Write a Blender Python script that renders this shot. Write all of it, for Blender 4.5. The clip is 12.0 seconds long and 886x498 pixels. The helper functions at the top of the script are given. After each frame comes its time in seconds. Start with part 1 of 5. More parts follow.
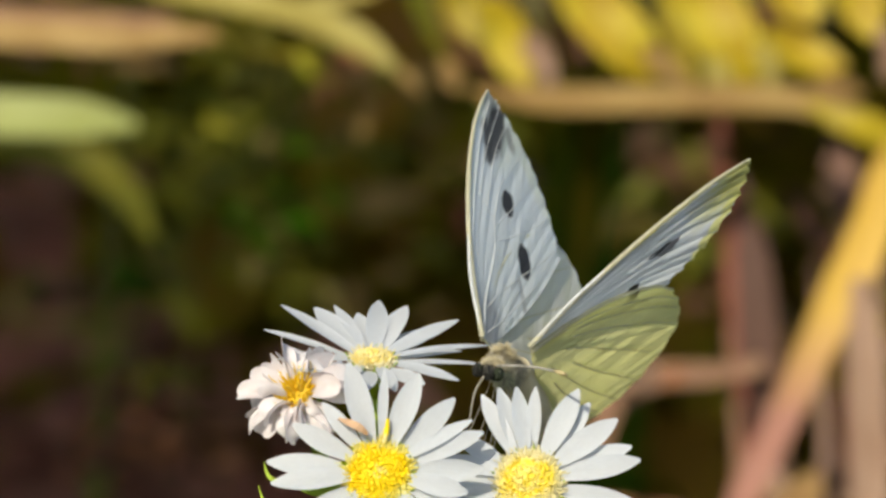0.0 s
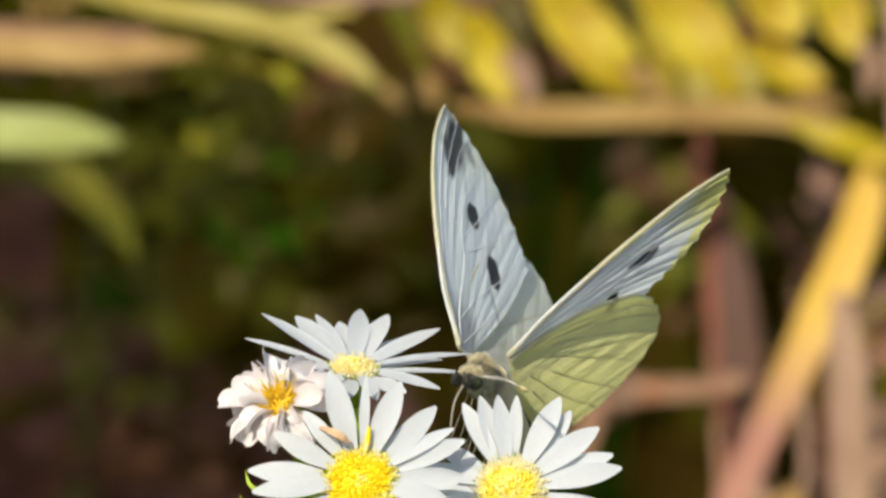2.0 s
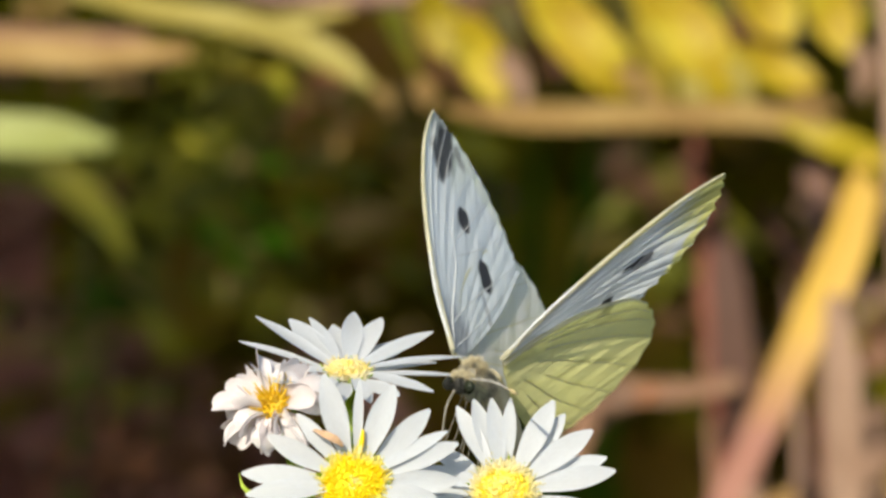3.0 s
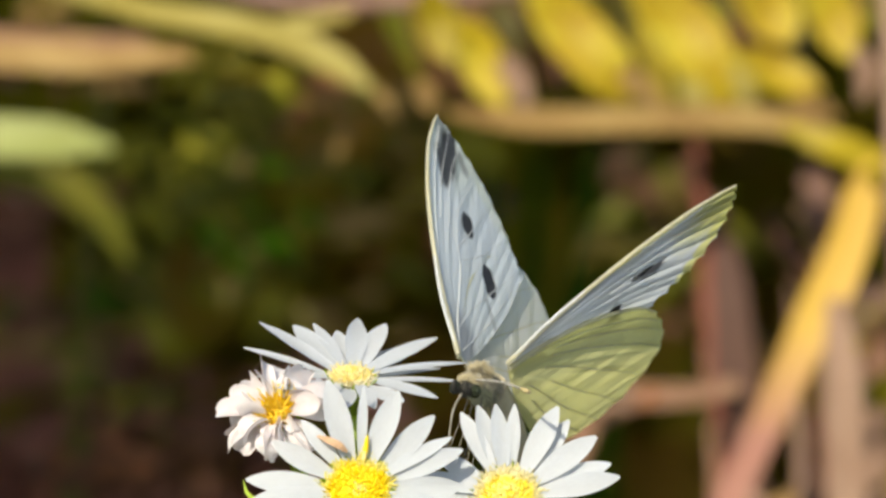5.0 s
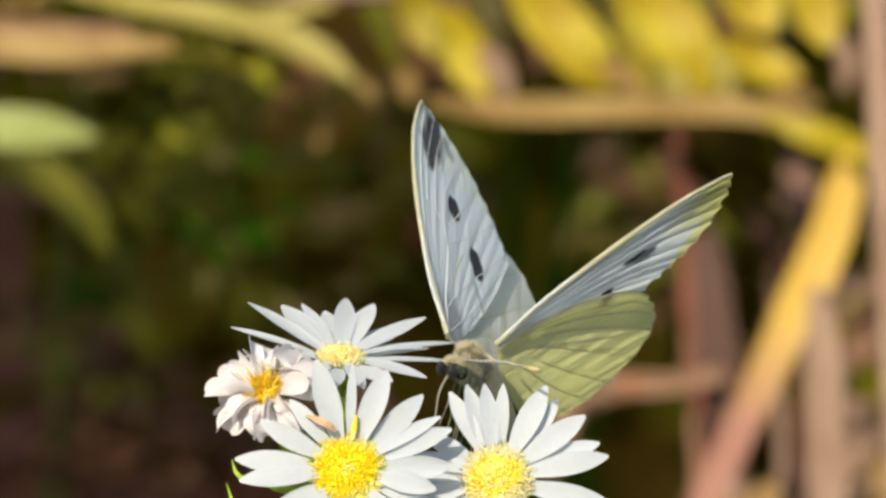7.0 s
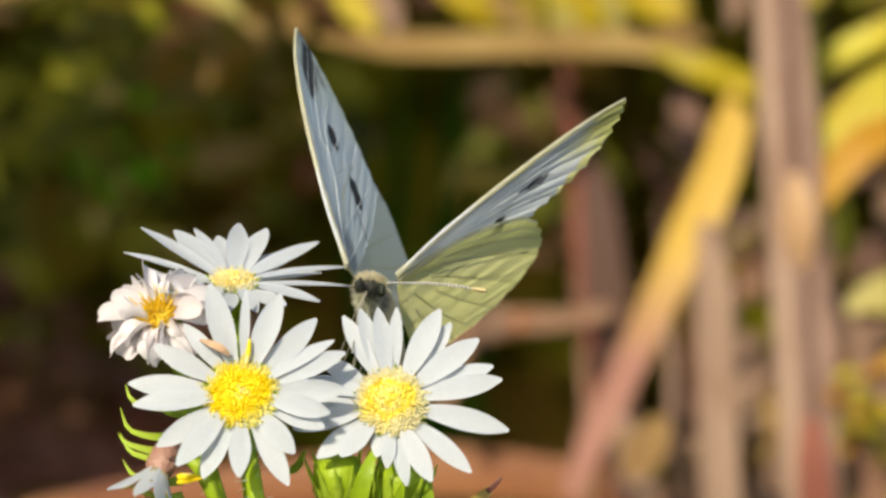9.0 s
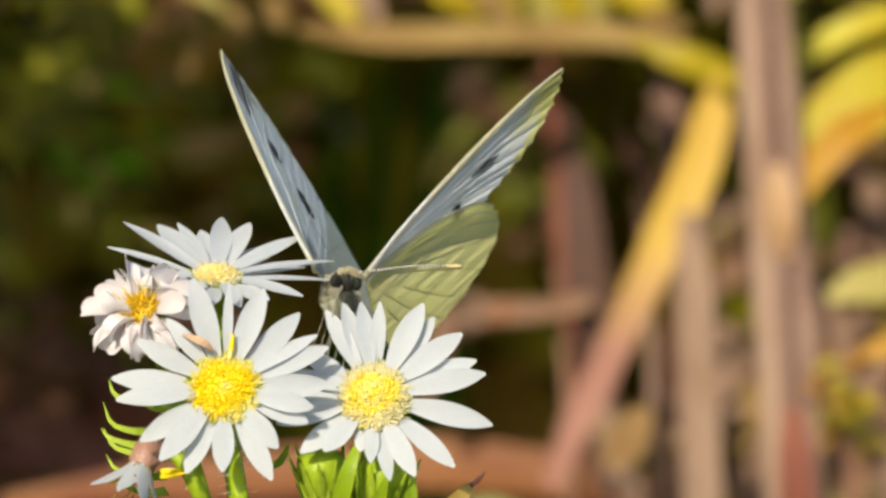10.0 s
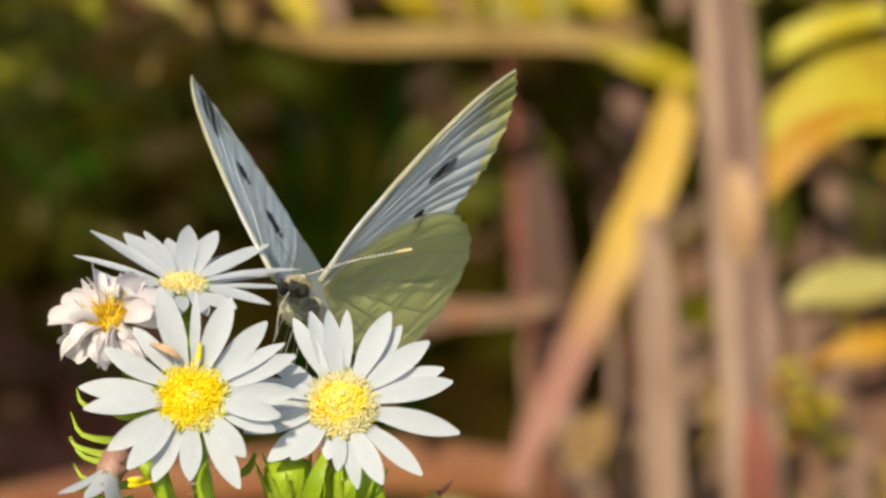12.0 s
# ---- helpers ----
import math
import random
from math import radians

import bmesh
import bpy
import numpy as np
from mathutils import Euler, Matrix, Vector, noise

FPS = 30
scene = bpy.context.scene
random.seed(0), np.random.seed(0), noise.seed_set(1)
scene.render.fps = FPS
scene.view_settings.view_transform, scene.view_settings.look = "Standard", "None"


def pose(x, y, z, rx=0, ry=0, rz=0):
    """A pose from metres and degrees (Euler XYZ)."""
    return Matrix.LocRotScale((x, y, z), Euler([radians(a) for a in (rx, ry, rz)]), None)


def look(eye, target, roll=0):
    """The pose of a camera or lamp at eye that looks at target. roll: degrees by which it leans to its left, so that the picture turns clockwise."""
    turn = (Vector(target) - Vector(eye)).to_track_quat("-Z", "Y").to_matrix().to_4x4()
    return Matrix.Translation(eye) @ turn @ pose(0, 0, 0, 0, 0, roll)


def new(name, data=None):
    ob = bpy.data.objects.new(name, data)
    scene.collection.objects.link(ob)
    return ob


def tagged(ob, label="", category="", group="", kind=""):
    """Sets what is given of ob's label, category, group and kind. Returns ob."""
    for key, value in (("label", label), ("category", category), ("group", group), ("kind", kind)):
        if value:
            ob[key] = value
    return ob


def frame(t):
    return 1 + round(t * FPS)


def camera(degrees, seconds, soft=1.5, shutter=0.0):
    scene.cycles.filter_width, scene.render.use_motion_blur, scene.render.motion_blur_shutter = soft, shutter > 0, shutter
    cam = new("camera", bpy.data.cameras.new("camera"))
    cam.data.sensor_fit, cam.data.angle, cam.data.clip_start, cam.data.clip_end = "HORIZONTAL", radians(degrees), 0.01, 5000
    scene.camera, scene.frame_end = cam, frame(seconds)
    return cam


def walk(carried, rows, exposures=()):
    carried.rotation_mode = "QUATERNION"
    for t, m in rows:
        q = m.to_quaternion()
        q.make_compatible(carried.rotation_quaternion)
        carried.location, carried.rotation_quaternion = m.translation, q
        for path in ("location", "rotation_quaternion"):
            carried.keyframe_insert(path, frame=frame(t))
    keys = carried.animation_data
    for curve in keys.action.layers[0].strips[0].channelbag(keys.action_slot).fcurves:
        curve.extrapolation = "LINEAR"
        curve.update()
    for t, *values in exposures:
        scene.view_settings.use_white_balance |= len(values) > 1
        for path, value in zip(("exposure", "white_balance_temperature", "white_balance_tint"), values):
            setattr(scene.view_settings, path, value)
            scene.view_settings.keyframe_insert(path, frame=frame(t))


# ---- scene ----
# ---- camera ----
cam = camera(10, 12.0, soft=2.8)
cam.data.dof.use_dof = True
cam.data.dof.focus_distance = 0.449
cam.data.dof.aperture_fstop = 42
walk(cam, [
    (0.0, look((0.00000, -0.44119, 0.77779), (0.00000, 0.00000, 0.70000))),
    (0.5, look((0.00000, -0.44121, 0.77767), (0.00040, 0.00011, 0.70059))),
    (1.0, look((0.00000, -0.44127, 0.77735), (0.00071, 0.00013, 0.70074))),
    (1.5, look((0.00000, -0.44135, 0.77690), (0.00126, 0.00014, 0.70078))),
    (2.0, look((0.00000, -0.44140, 0.77661), (0.00166, 0.00013, 0.70073))),
    (2.5, look((0.00000, -0.44141, 0.77656), (0.00196, 0.00012, 0.70073))),
    (3.0, look((-0.00005, -0.44138, 0.77671), (0.00222, 0.00017, 0.70098))),
    (5.0, look((-0.00055, -0.44130, 0.77715), (0.00186, 0.00026, 0.70152))),
    (5.5, look((-0.00090, -0.44130, 0.77715), (0.00186, 0.00025, 0.70147))),
    (6.0, look((-0.00135, -0.44134, 0.77695), (0.00192, 0.00022, 0.70132))),
    (6.5, look((-0.00170, -0.44144, 0.77636), (0.00188, 0.00011, 0.70070))),
    (7.0, look((-0.00180, -0.44161, 0.77543), (0.00287, -0.00007, 0.69974))),
    (7.5, look((-0.00185, -0.44179, 0.77439), (0.00528, -0.00033, 0.69845))),
    (7.7, look((-0.00190, -0.44184, 0.77410), (0.00629, -0.00044, 0.69791))),
    (9.3, look((-0.00260, -0.44199, 0.77326), (0.01286, -0.00160, 0.69251))),
    (9.5, look((-0.00270, -0.44197, 0.77336), (0.01299, -0.00162, 0.69246))),
    (10.0, look((-0.00280, -0.44187, 0.77395), (0.01379, -0.00163, 0.69261))),
    (10.5, look((-0.00295, -0.44176, 0.77454), (0.01489, -0.00161, 0.69299))),
    (11.0, look((-0.00320, -0.44170, 0.77488), (0.01605, -0.00160, 0.69337))),
    (11.5, look((-0.00360, -0.44169, 0.77493), (0.01680, -0.00165, 0.69337))),
    (12.0, look((-0.00390, -0.44170, 0.77488), (0.01670, -0.00167, 0.69332))),
], exposures=[(0.0, 0.38, 7350, 8), (2.5, 0.56, 7350, 8), (8.0, 0.52, 7450, 8), (12.0, 0.41, 7650, 8)])

# ---- world and sun ----
SUN_DIR = Vector((-0.37, -0.70, 0.61)).normalized()
world = bpy.data.worlds.new("sky")
scene.world = world
world.use_nodes = True
wn = world.node_tree.nodes
sky = wn.new("ShaderNodeTexSky")
sky.sky_type = 'NISHITA'
sky.sun_disc = False
sky.sun_elevation = math.asin(SUN_DIR.z)
sky.sun_rotation = math.atan2(SUN_DIR.x, SUN_DIR.y)
world.node_tree.links.new(sky.outputs[0], wn["Background"].inputs[0])
wn["Background"].inputs[1].default_value = 0.15
sun_data = bpy.data.lights.new("sun", 'SUN')
sun_data.energy = 3.6
sun_data.angle = radians(0.5)
sun_data.color = (1.0, 0.95, 0.86)
sun = new("sun", sun_data)
sun.matrix_world = look(SUN_DIR * 5, (0, 0, 0))

# ---- the cluster's own axes: u right, v up and d away along the line of sight, in millimetres ----
MM = 0.001
LEAN = radians(10)
AXIS_U = Vector((1, 0, 0))
AXIS_V = Vector((0, math.sin(LEAN), math.cos(LEAN)))
AXIS_D = Vector((0, math.cos(LEAN), -math.sin(LEAN)))
HEART = Vector((0, 0, 0.70))


def spot(u, v, d):
    return HEART + (AXIS_U * u + AXIS_V * v + AXIS_D * d) * MM


def aim(u, v, w):
    """A direction: u right, v up, w towards the viewer."""
    return (AXIS_U * u + AXIS_V * v - AXIS_D * w).normalized()


# ---- materials ----
def material(name):
    m = bpy.data.materials.new(name)
    m.use_nodes = True
    nt = m.node_tree
    return m, nt, nt.nodes["Principled BSDF"], nt.nodes["Material Output"]


def node(nt, kind, **values):
    n = nt.nodes.new(kind)
    for k, v in values.items():
        n.inputs[k].default_value = v
    return n


def ramp(nt, fac, stops):
    r = nt.nodes.new("ShaderNodeValToRGB")
    el = r.color_ramp.elements
    while len(el) < len(stops):
        el.new(0.5)
    for e, (p, c) in zip(el, stops):
        e.position, e.color = p, (*c, 1)
    nt.links.new(fac, r.inputs[0])
    return r.outputs[0]


def mix_colour(nt, fac, a, b, mode='MIX'):
    n = nt.nodes.new("ShaderNodeMix")
    n.data_type, n.blend_type = 'RGBA', mode
    for s, v in ((n.inputs[0], fac), (n.inputs[6], a), (n.inputs[7], b)):
        if isinstance(v, (int, float)):
            s.default_value = v
        elif isinstance(v, tuple):
            s.default_value = (*v, 1)
        else:
            nt.links.new(v, s)
    return n.outputs[2]


def calc(nt, op, a, b=0.0, clamp=False):
    n = nt.nodes.new("ShaderNodeMath")
    n.operation, n.use_clamp = op, clamp
    for s, v in ((n.inputs[0], a), (n.inputs[1], b)):
        if isinstance(v, (int, float)):
            s.default_value = v
        else:
            nt.links.new(v, s)
    return n.outputs[0]


def coords(nt, stretch=(1, 1, 1)):
    tc = nt.nodes.new("ShaderNodeTexCoord")
    mp = nt.nodes.new("ShaderNodeMapping")
    mp.inputs["Scale"].default_value = stretch
    nt.links.new(tc.outputs["Object"], mp.inputs[0])
    return mp.outputs[0]


def grain(nt, vec, scale, detail=3.0):
    n = node(nt, "ShaderNodeTexNoise", Scale=scale, Detail=detail)
    nt.links.new(vec, n.inputs["Vector"])
    return n.outputs["Fac"]


def bump(nt, height, strength, distance):
    b = node(nt, "ShaderNodeBump", Strength=strength, Distance=distance)
    nt.links.new(height, b.inputs["Height"])
    return b.outputs[0]


def leafy(name, stops, scale=60, passing=0.3, rough=0.5, bump_depth=0.0004, stretch=(1, 1, 1), per='island', gloss=0.3):
    """A thin plant surface: colour by grain and by piece, part of the light passing through."""
    m, nt, p, out = material(name)
    vec = coords(nt, stretch)
    g = grain(nt, vec, scale)
    fine = grain(nt, vec, scale * 8, 2)
    if per == 'island':
        rnd = nt.nodes.new("ShaderNodeNewGeometry").outputs["Random Per Island"]
    else:
        rnd = nt.nodes.new("ShaderNodeObjectInfo").outputs["Random"]
    f = calc(nt, 'ADD', calc(nt, 'MULTIPLY', calc(nt, 'SUBTRACT', g, 0.22), 1.1), calc(nt, 'MULTIPLY', rnd, 0.4))
    col = ramp(nt, f, stops)
    col = mix_colour(nt, calc(nt, 'MULTIPLY', fine, 0.25), col, (0.5, 0.5, 0.5), 'MULTIPLY')
    nt.links.new(col, p.inputs["Base Color"])
    p.inputs["Roughness"].default_value = rough
    p.inputs["Specular IOR Level"].default_value = gloss
    nrm = bump(nt, fine, 0.5, bump_depth)
    nt.links.new(nrm, p.inputs["Normal"])
    tr = nt.nodes.new("ShaderNodeBsdfTranslucent")
    nt.links.new(col, tr.inputs[0])
    ms = nt.nodes.new("ShaderNodeMixShader")
    ms.inputs[0].default_value = passing
    nt.links.new(p.outputs[0], ms.inputs[1])
    nt.links.new(tr.outputs[0], ms.inputs[2])
    nt.links.new(ms.outputs[0], out.inputs[0])
    return m


PETAL = leafy("petal_white", [(0.0, (0.715, 0.755, 0.80)), (0.5, (0.768, 0.805, 0.84)), (1.0, (0.815, 0.84, 0.868))],
              scale=900, passing=0.58, rough=0.6, bump_depth=0.00006, stretch=(0.25, 1, 1), per='object')
PETAL_OLD = leafy("petal_withered", [(0.0, (0.832, 0.72, 0.63)), (0.2, (0.90, 0.83, 0.82)), (0.6, (0.93, 0.905, 0.915)), (1.0, (0.95, 0.94, 0.945))],
                  scale=500, passing=0.55, rough=0.55, bump_depth=0.0001, per='object')


def disc_material(name, stops, reach):
    """A flower's crowded centre: hue changes from the still closed middle to the open rim."""
    m, nt, p, out = material(name)
    tc = nt.nodes.new("ShaderNodeTexCoord")
    sep = nt.nodes.new("ShaderNodeSeparateXYZ")
    nt.links.new(tc.outputs["Object"], sep.inputs[0])
    x, y = sep.outputs[0], sep.outputs[1]
    r = calc(nt, 'DIVIDE', calc(nt, 'SQRT', calc(nt, 'ADD', calc(nt, 'MULTIPLY', x, x), calc(nt, 'MULTIPLY', y, y))), reach)
    g = grain(nt, tc.outputs["Object"], 320, 3)
    isl = nt.nodes.new("ShaderNodeNewGeometry").outputs["Random Per Island"]
    r = calc(nt, 'ADD', r, calc(nt, 'MULTIPLY', calc(nt, 'SUBTRACT', g, 0.5), 1.25))
    r = calc(nt, 'ADD', r, calc(nt, 'MULTIPLY', calc(nt, 'SUBTRACT', isl, 0.5), 0.25))
    col = ramp(nt, r, stops)
    nt.links.new(col, p.inputs["Base Color"])
    p.inputs["Roughness"].default_value = 0.6
    tr = nt.nodes.new("ShaderNodeBsdfTranslucent")
    nt.links.new(col, tr.inputs[0])
    ms = nt.nodes.new("ShaderNodeMixShader")
    ms.inputs[0].default_value = 0.3
    nt.links.new(p.outputs[0], ms.inputs[1])
    nt.links.new(tr.outputs[0], ms.inputs[2])
    nt.links.new(ms.outputs[0], out.inputs[0])
    return m


DISC = disc_material("disc_yellow", [(0.0, (0.88, 0.79, 0.36)), (0.15, (0.93, 0.76, 0.02)), (0.5, (0.92, 0.68, 0.010)), (0.75, (0.91, 0.73, 0.02)), (0.9, (0.84, 0.71, 0.09)), (1.0, (0.84, 0.78, 0.24))], 0.003)
DISC_PALE = disc_material("disc_pale", [(0.1, (0.90, 0.75, 0.07)), (0.3, (0.86, 0.75, 0.25)), (0.52, (0.92, 0.74, 0.03)), (0.75, (0.82, 0.73, 0.30)), (1.0, (0.78, 0.72, 0.42))], 0.003)
DISC_CREAM = disc_material("disc_cream", [(0.1, (0.86, 0.70, 0.16)), (0.4, (0.84, 0.74, 0.36)), (0.8, (0.86, 0.72, 0.22)), (1.0, (0.80, 0.74, 0.48))], 0.002)
DISC_OLD = leafy("disc_orange", [(0.0, (0.80, 0.48, 0.02)), (0.5, (0.90, 0.62, 0.03)), (1.0, (0.92, 0.76, 0.2))],
                 scale=500, passing=0.3, rough=0.5)
GREEN = leafy("green_stem", [(0.0, (0.20, 0.32, 0.014)), (0.5, (0.37, 0.52, 0.026)), (1.0, (0.50, 0.64, 0.062))],
              scale=260, passing=0.35, rough=0.4, bump_depth=0.0002)
BUD = leafy("bud_pink", [(0.0, (0.272, 0.132, 0.0896)), (0.5, (0.374, 0.204, 0.157)), (1.0, (0.449, 0.3, 0.213))], scale=400, passing=0.1, rough=0.3)
BRACT = leafy("bract_green", [(0.0, (0.36, 0.50, 0.032)), (0.5, (0.50, 0.66, 0.064)), (1.0, (0.60, 0.74, 0.13))], scale=300, passing=0.4, rough=0.4)
WITHER = leafy("petal_dead_tan", [(0.0, (0.65, 0.425, 0.25)), (1.0, (0.875, 0.65, 0.45))], scale=400, passing=0.3, rough=0.6)
HAIR = leafy("plant_hair", [(0.0, (0.55, 0.58, 0.45)), (1.0, (0.7, 0.72, 0.6))], scale=300, passing=0.3)
DRYTIP = leafy("dry_tip", [(0.0, (0.30, 0.20, 0.05)), (1.0, (0.55, 0.42, 0.12))], scale=150, passing=0.2)
DARKTIP = leafy("scorched_tip", [(0.0, (0.05, 0.015, 0.01)), (1.0, (0.12, 0.03, 0.02))], scale=150, passing=0.1)

YELLOW = leafy("leaf_yellow", [(0.2, (0.399, 0.244, 0.013)), (0.5, (0.551, 0.424, 0.0234)), (0.8, (0.646, 0.572, 0.078))], scale=90, passing=0.35)
ORANGE = leafy("leaf_orange_yellow", [(0.2, (0.38, 0.15, 0.0054)), (0.6, (0.52, 0.246, 0.009)), (0.9, (0.58, 0.326, 0.018))], scale=70, passing=0.35)
PALE = leafy("leaf_pale_yellow", [(0.2, (0.281, 0.206, 0.033)), (0.5, (0.402, 0.327, 0.0715)), (0.8, (0.524, 0.449, 0.143))], scale=70, passing=0.35)
LIME = leafy("leaf_light_green", [(0.2, (0.223, 0.245, 0.051)), (0.5, (0.324, 0.357, 0.0935)), (0.8, (0.445, 0.491, 0.187))], scale=60, passing=0.35)
OLIVE = leafy("leaf_olive", [(0.2, (0.075, 0.075, 0.0075)), (0.5, (0.125, 0.138, 0.01)), (0.8, (0.2, 0.188, 0.0187))], scale=60, passing=0.3)
TAN = leafy("leaf_dry_tan", [(0.2, (0.22, 0.12, 0.04)), (0.5, (0.34, 0.21, 0.075)), (0.8, (0.47, 0.32, 0.13))], scale=60, passing=0.2, rough=0.7)
PINK = leafy("leaf_dry_pink", [(0.2, (0.164, 0.0738, 0.0451)), (0.5, (0.254, 0.131, 0.0779)), (0.8, (0.361, 0.213, 0.131))], scale=60, passing=0.2, rough=0.7)
BLUSH = leafy("leaf_red_weed", [(0.2, (0.30, 0.12, 0.08)), (0.5, (0.46, 0.19, 0.14)), (0.8, (0.56, 0.28, 0.20))], scale=50, passing=0.3, rough=0.6)
RUST = leafy("leaf_rust", [(0.2, (0.17, 0.0553, 0.0255)), (0.5, (0.297, 0.106, 0.0467)), (0.8, (0.399, 0.187, 0.085))], scale=50, passing=0.2, rough=0.6)
MAUVE = leafy("stalk_mauve", [(0.2, (0.122, 0.0608, 0.0434)), (0.5, (0.222, 0.122, 0.0866)), (0.8, (0.338, 0.209, 0.158))], scale=330, passing=0.05, rough=0.7, stretch=(1, 1, 0.04))
DROPPED = leafy("leaf_olive_brightened", [(0.2, (0.24, 0.23, 0.014)), (0.5, (0.34, 0.33, 0.022)), (0.8, (0.42, 0.38, 0.04))], scale=60, passing=0.3)
DUST = leafy("leaf_dusty", [(0.2, (0.198, 0.112, 0.0704)), (0.5, (0.303, 0.184, 0.123)), (0.8, (0.41, 0.272, 0.193))], scale=60, passing=0.2, rough=0.7)
OLIVEGOLD = leafy("leaf_olive_gold", [(0.2, (0.24, 0.17, 0.008)), (0.5, (0.38, 0.29, 0.014)), (0.8, (0.50, 0.40, 0.035))], scale=80, passing=0.35)
# reddish brown with shade put into the colour, as the sun reaches these leaves
UMBER = leafy("leaf_reddish_brown_shaded", [(0.2, (0.0425, 0.017, 0.012)), (0.5, (0.07, 0.031, 0.022)), (0.8, (0.1, 0.05, 0.035))], scale=60, passing=0.15, rough=0.7)
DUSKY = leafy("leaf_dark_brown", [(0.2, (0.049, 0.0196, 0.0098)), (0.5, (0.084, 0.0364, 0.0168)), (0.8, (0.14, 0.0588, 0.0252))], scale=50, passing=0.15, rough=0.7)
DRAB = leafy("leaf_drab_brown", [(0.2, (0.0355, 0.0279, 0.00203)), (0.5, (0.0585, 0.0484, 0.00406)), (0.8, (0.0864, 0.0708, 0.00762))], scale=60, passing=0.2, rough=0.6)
GRASS = leafy("grass_green", [(0.2, (0.0125, 0.0478, 0.00104)), (0.5, (0.0208, 0.0713, 0.00104)), (0.8, (0.0333, 0.0956, 0.00208))], scale=60, passing=0.3, gloss=0.05)
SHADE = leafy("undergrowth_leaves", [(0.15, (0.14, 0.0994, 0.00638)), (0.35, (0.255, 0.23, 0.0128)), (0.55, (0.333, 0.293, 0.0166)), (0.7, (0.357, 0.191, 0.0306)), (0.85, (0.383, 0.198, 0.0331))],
              scale=20, passing=0.1, rough=0.95, gloss=0.0)


def turning_leaf(name, low, high, z0, z1):
    """Leaf whose pigment turns from one colour low on the plant to another higher up."""
    m, nt, p, out = material(name)
    vec = coords(nt)
    sep = nt.nodes.new("ShaderNodeSeparateXYZ")
    nt.links.new(vec, sep.inputs[0])
    g = grain(nt, vec, 80)
    h = calc(nt, 'DIVIDE', calc(nt, 'SUBTRACT', sep.outputs[2], z0), z1 - z0, True)
    h = calc(nt, 'ADD', h, calc(nt, 'MULTIPLY', calc(nt, 'SUBTRACT', g, 0.5), 0.35), True)
    col = mix_colour(nt, h, low, high)
    nt.links.new(col, p.inputs["Base Color"])
    p.inputs["Roughness"].default_value = 0.55
    nt.links.new(bump(nt, grain(nt, vec, 600), 0.4, 0.0003), p.inputs["Normal"])
    tr = nt.nodes.new("ShaderNodeBsdfTranslucent")
    nt.links.new(col, tr.inputs[0])
    ms = nt.nodes.new("ShaderNodeMixShader")
    ms.inputs[0].default_value = 0.25
    nt.links.new(p.outputs[0], ms.inputs[1])
    nt.links.new(tr.outputs[0], ms.inputs[2])
    nt.links.new(ms.outputs[0], out.inputs[0])
    return m


def soil():
    m, nt, p, out = material("soil")
    vec = coords(nt)
    g, fine = grain(nt, vec, 6), grain(nt, vec, 90, 5)
    col = ramp(nt, calc(nt, 'ADD', calc(nt, 'MULTIPLY', g, 0.5), calc(nt, 'MULTIPLY', fine, 0.5)),
               [(0.3, (0.015, 0.010, 0.006)), (0.5, (0.035, 0.024, 0.014)), (0.7, (0.07, 0.05, 0.03))])
    nt.links.new(col, p.inputs["Base Color"])
    p.inputs["Roughness"].default_value = 0.95
    p.inputs["Specular IOR Level"].default_value = 0.1
    nt.links.new(bump(nt, fine, 0.8, 0.01), p.inputs["Normal"])
    return m


def ellipse_mask(nt, vec, cx, cy, rx, ry, turn, ragged, wobble, hard=5.0):
    """1 inside an ellipse on the wing (millimetres), 0 outside, with a ragged scaly edge."""
    sep = nt.nodes.new("ShaderNodeSeparateXYZ")
    nt.links.new(vec, sep.inputs[0])
    x = calc(nt, 'SUBTRACT', calc(nt, 'MULTIPLY', sep.outputs[0], 1000.0), cx)
    y = calc(nt, 'SUBTRACT', calc(nt, 'MULTIPLY', sep.outputs[1], 1000.0), cy)
    c, s = math.cos(radians(turn)), math.sin(radians(turn))
    a = calc(nt, 'DIVIDE', calc(nt, 'ADD', calc(nt, 'MULTIPLY', x, c), calc(nt, 'MULTIPLY', y, s)), rx)
    b = calc(nt, 'DIVIDE', calc(nt, 'SUBTRACT', calc(nt, 'MULTIPLY', y, c), calc(nt, 'MULTIPLY', x, s)), ry)
    r = calc(nt, 'SQRT', calc(nt, 'ADD', calc(nt, 'MULTIPLY', a, a), calc(nt, 'MULTIPLY', b, b)))
    r = calc(nt, 'ADD', r, calc(nt, 'MULTIPLY', calc(nt, 'SUBTRACT', wobble, 0.5), ragged))
    return calc(nt, 'MULTIPLY', calc(nt, 'SUBTRACT', 1.0 + 0.5 / hard, r), hard, True)


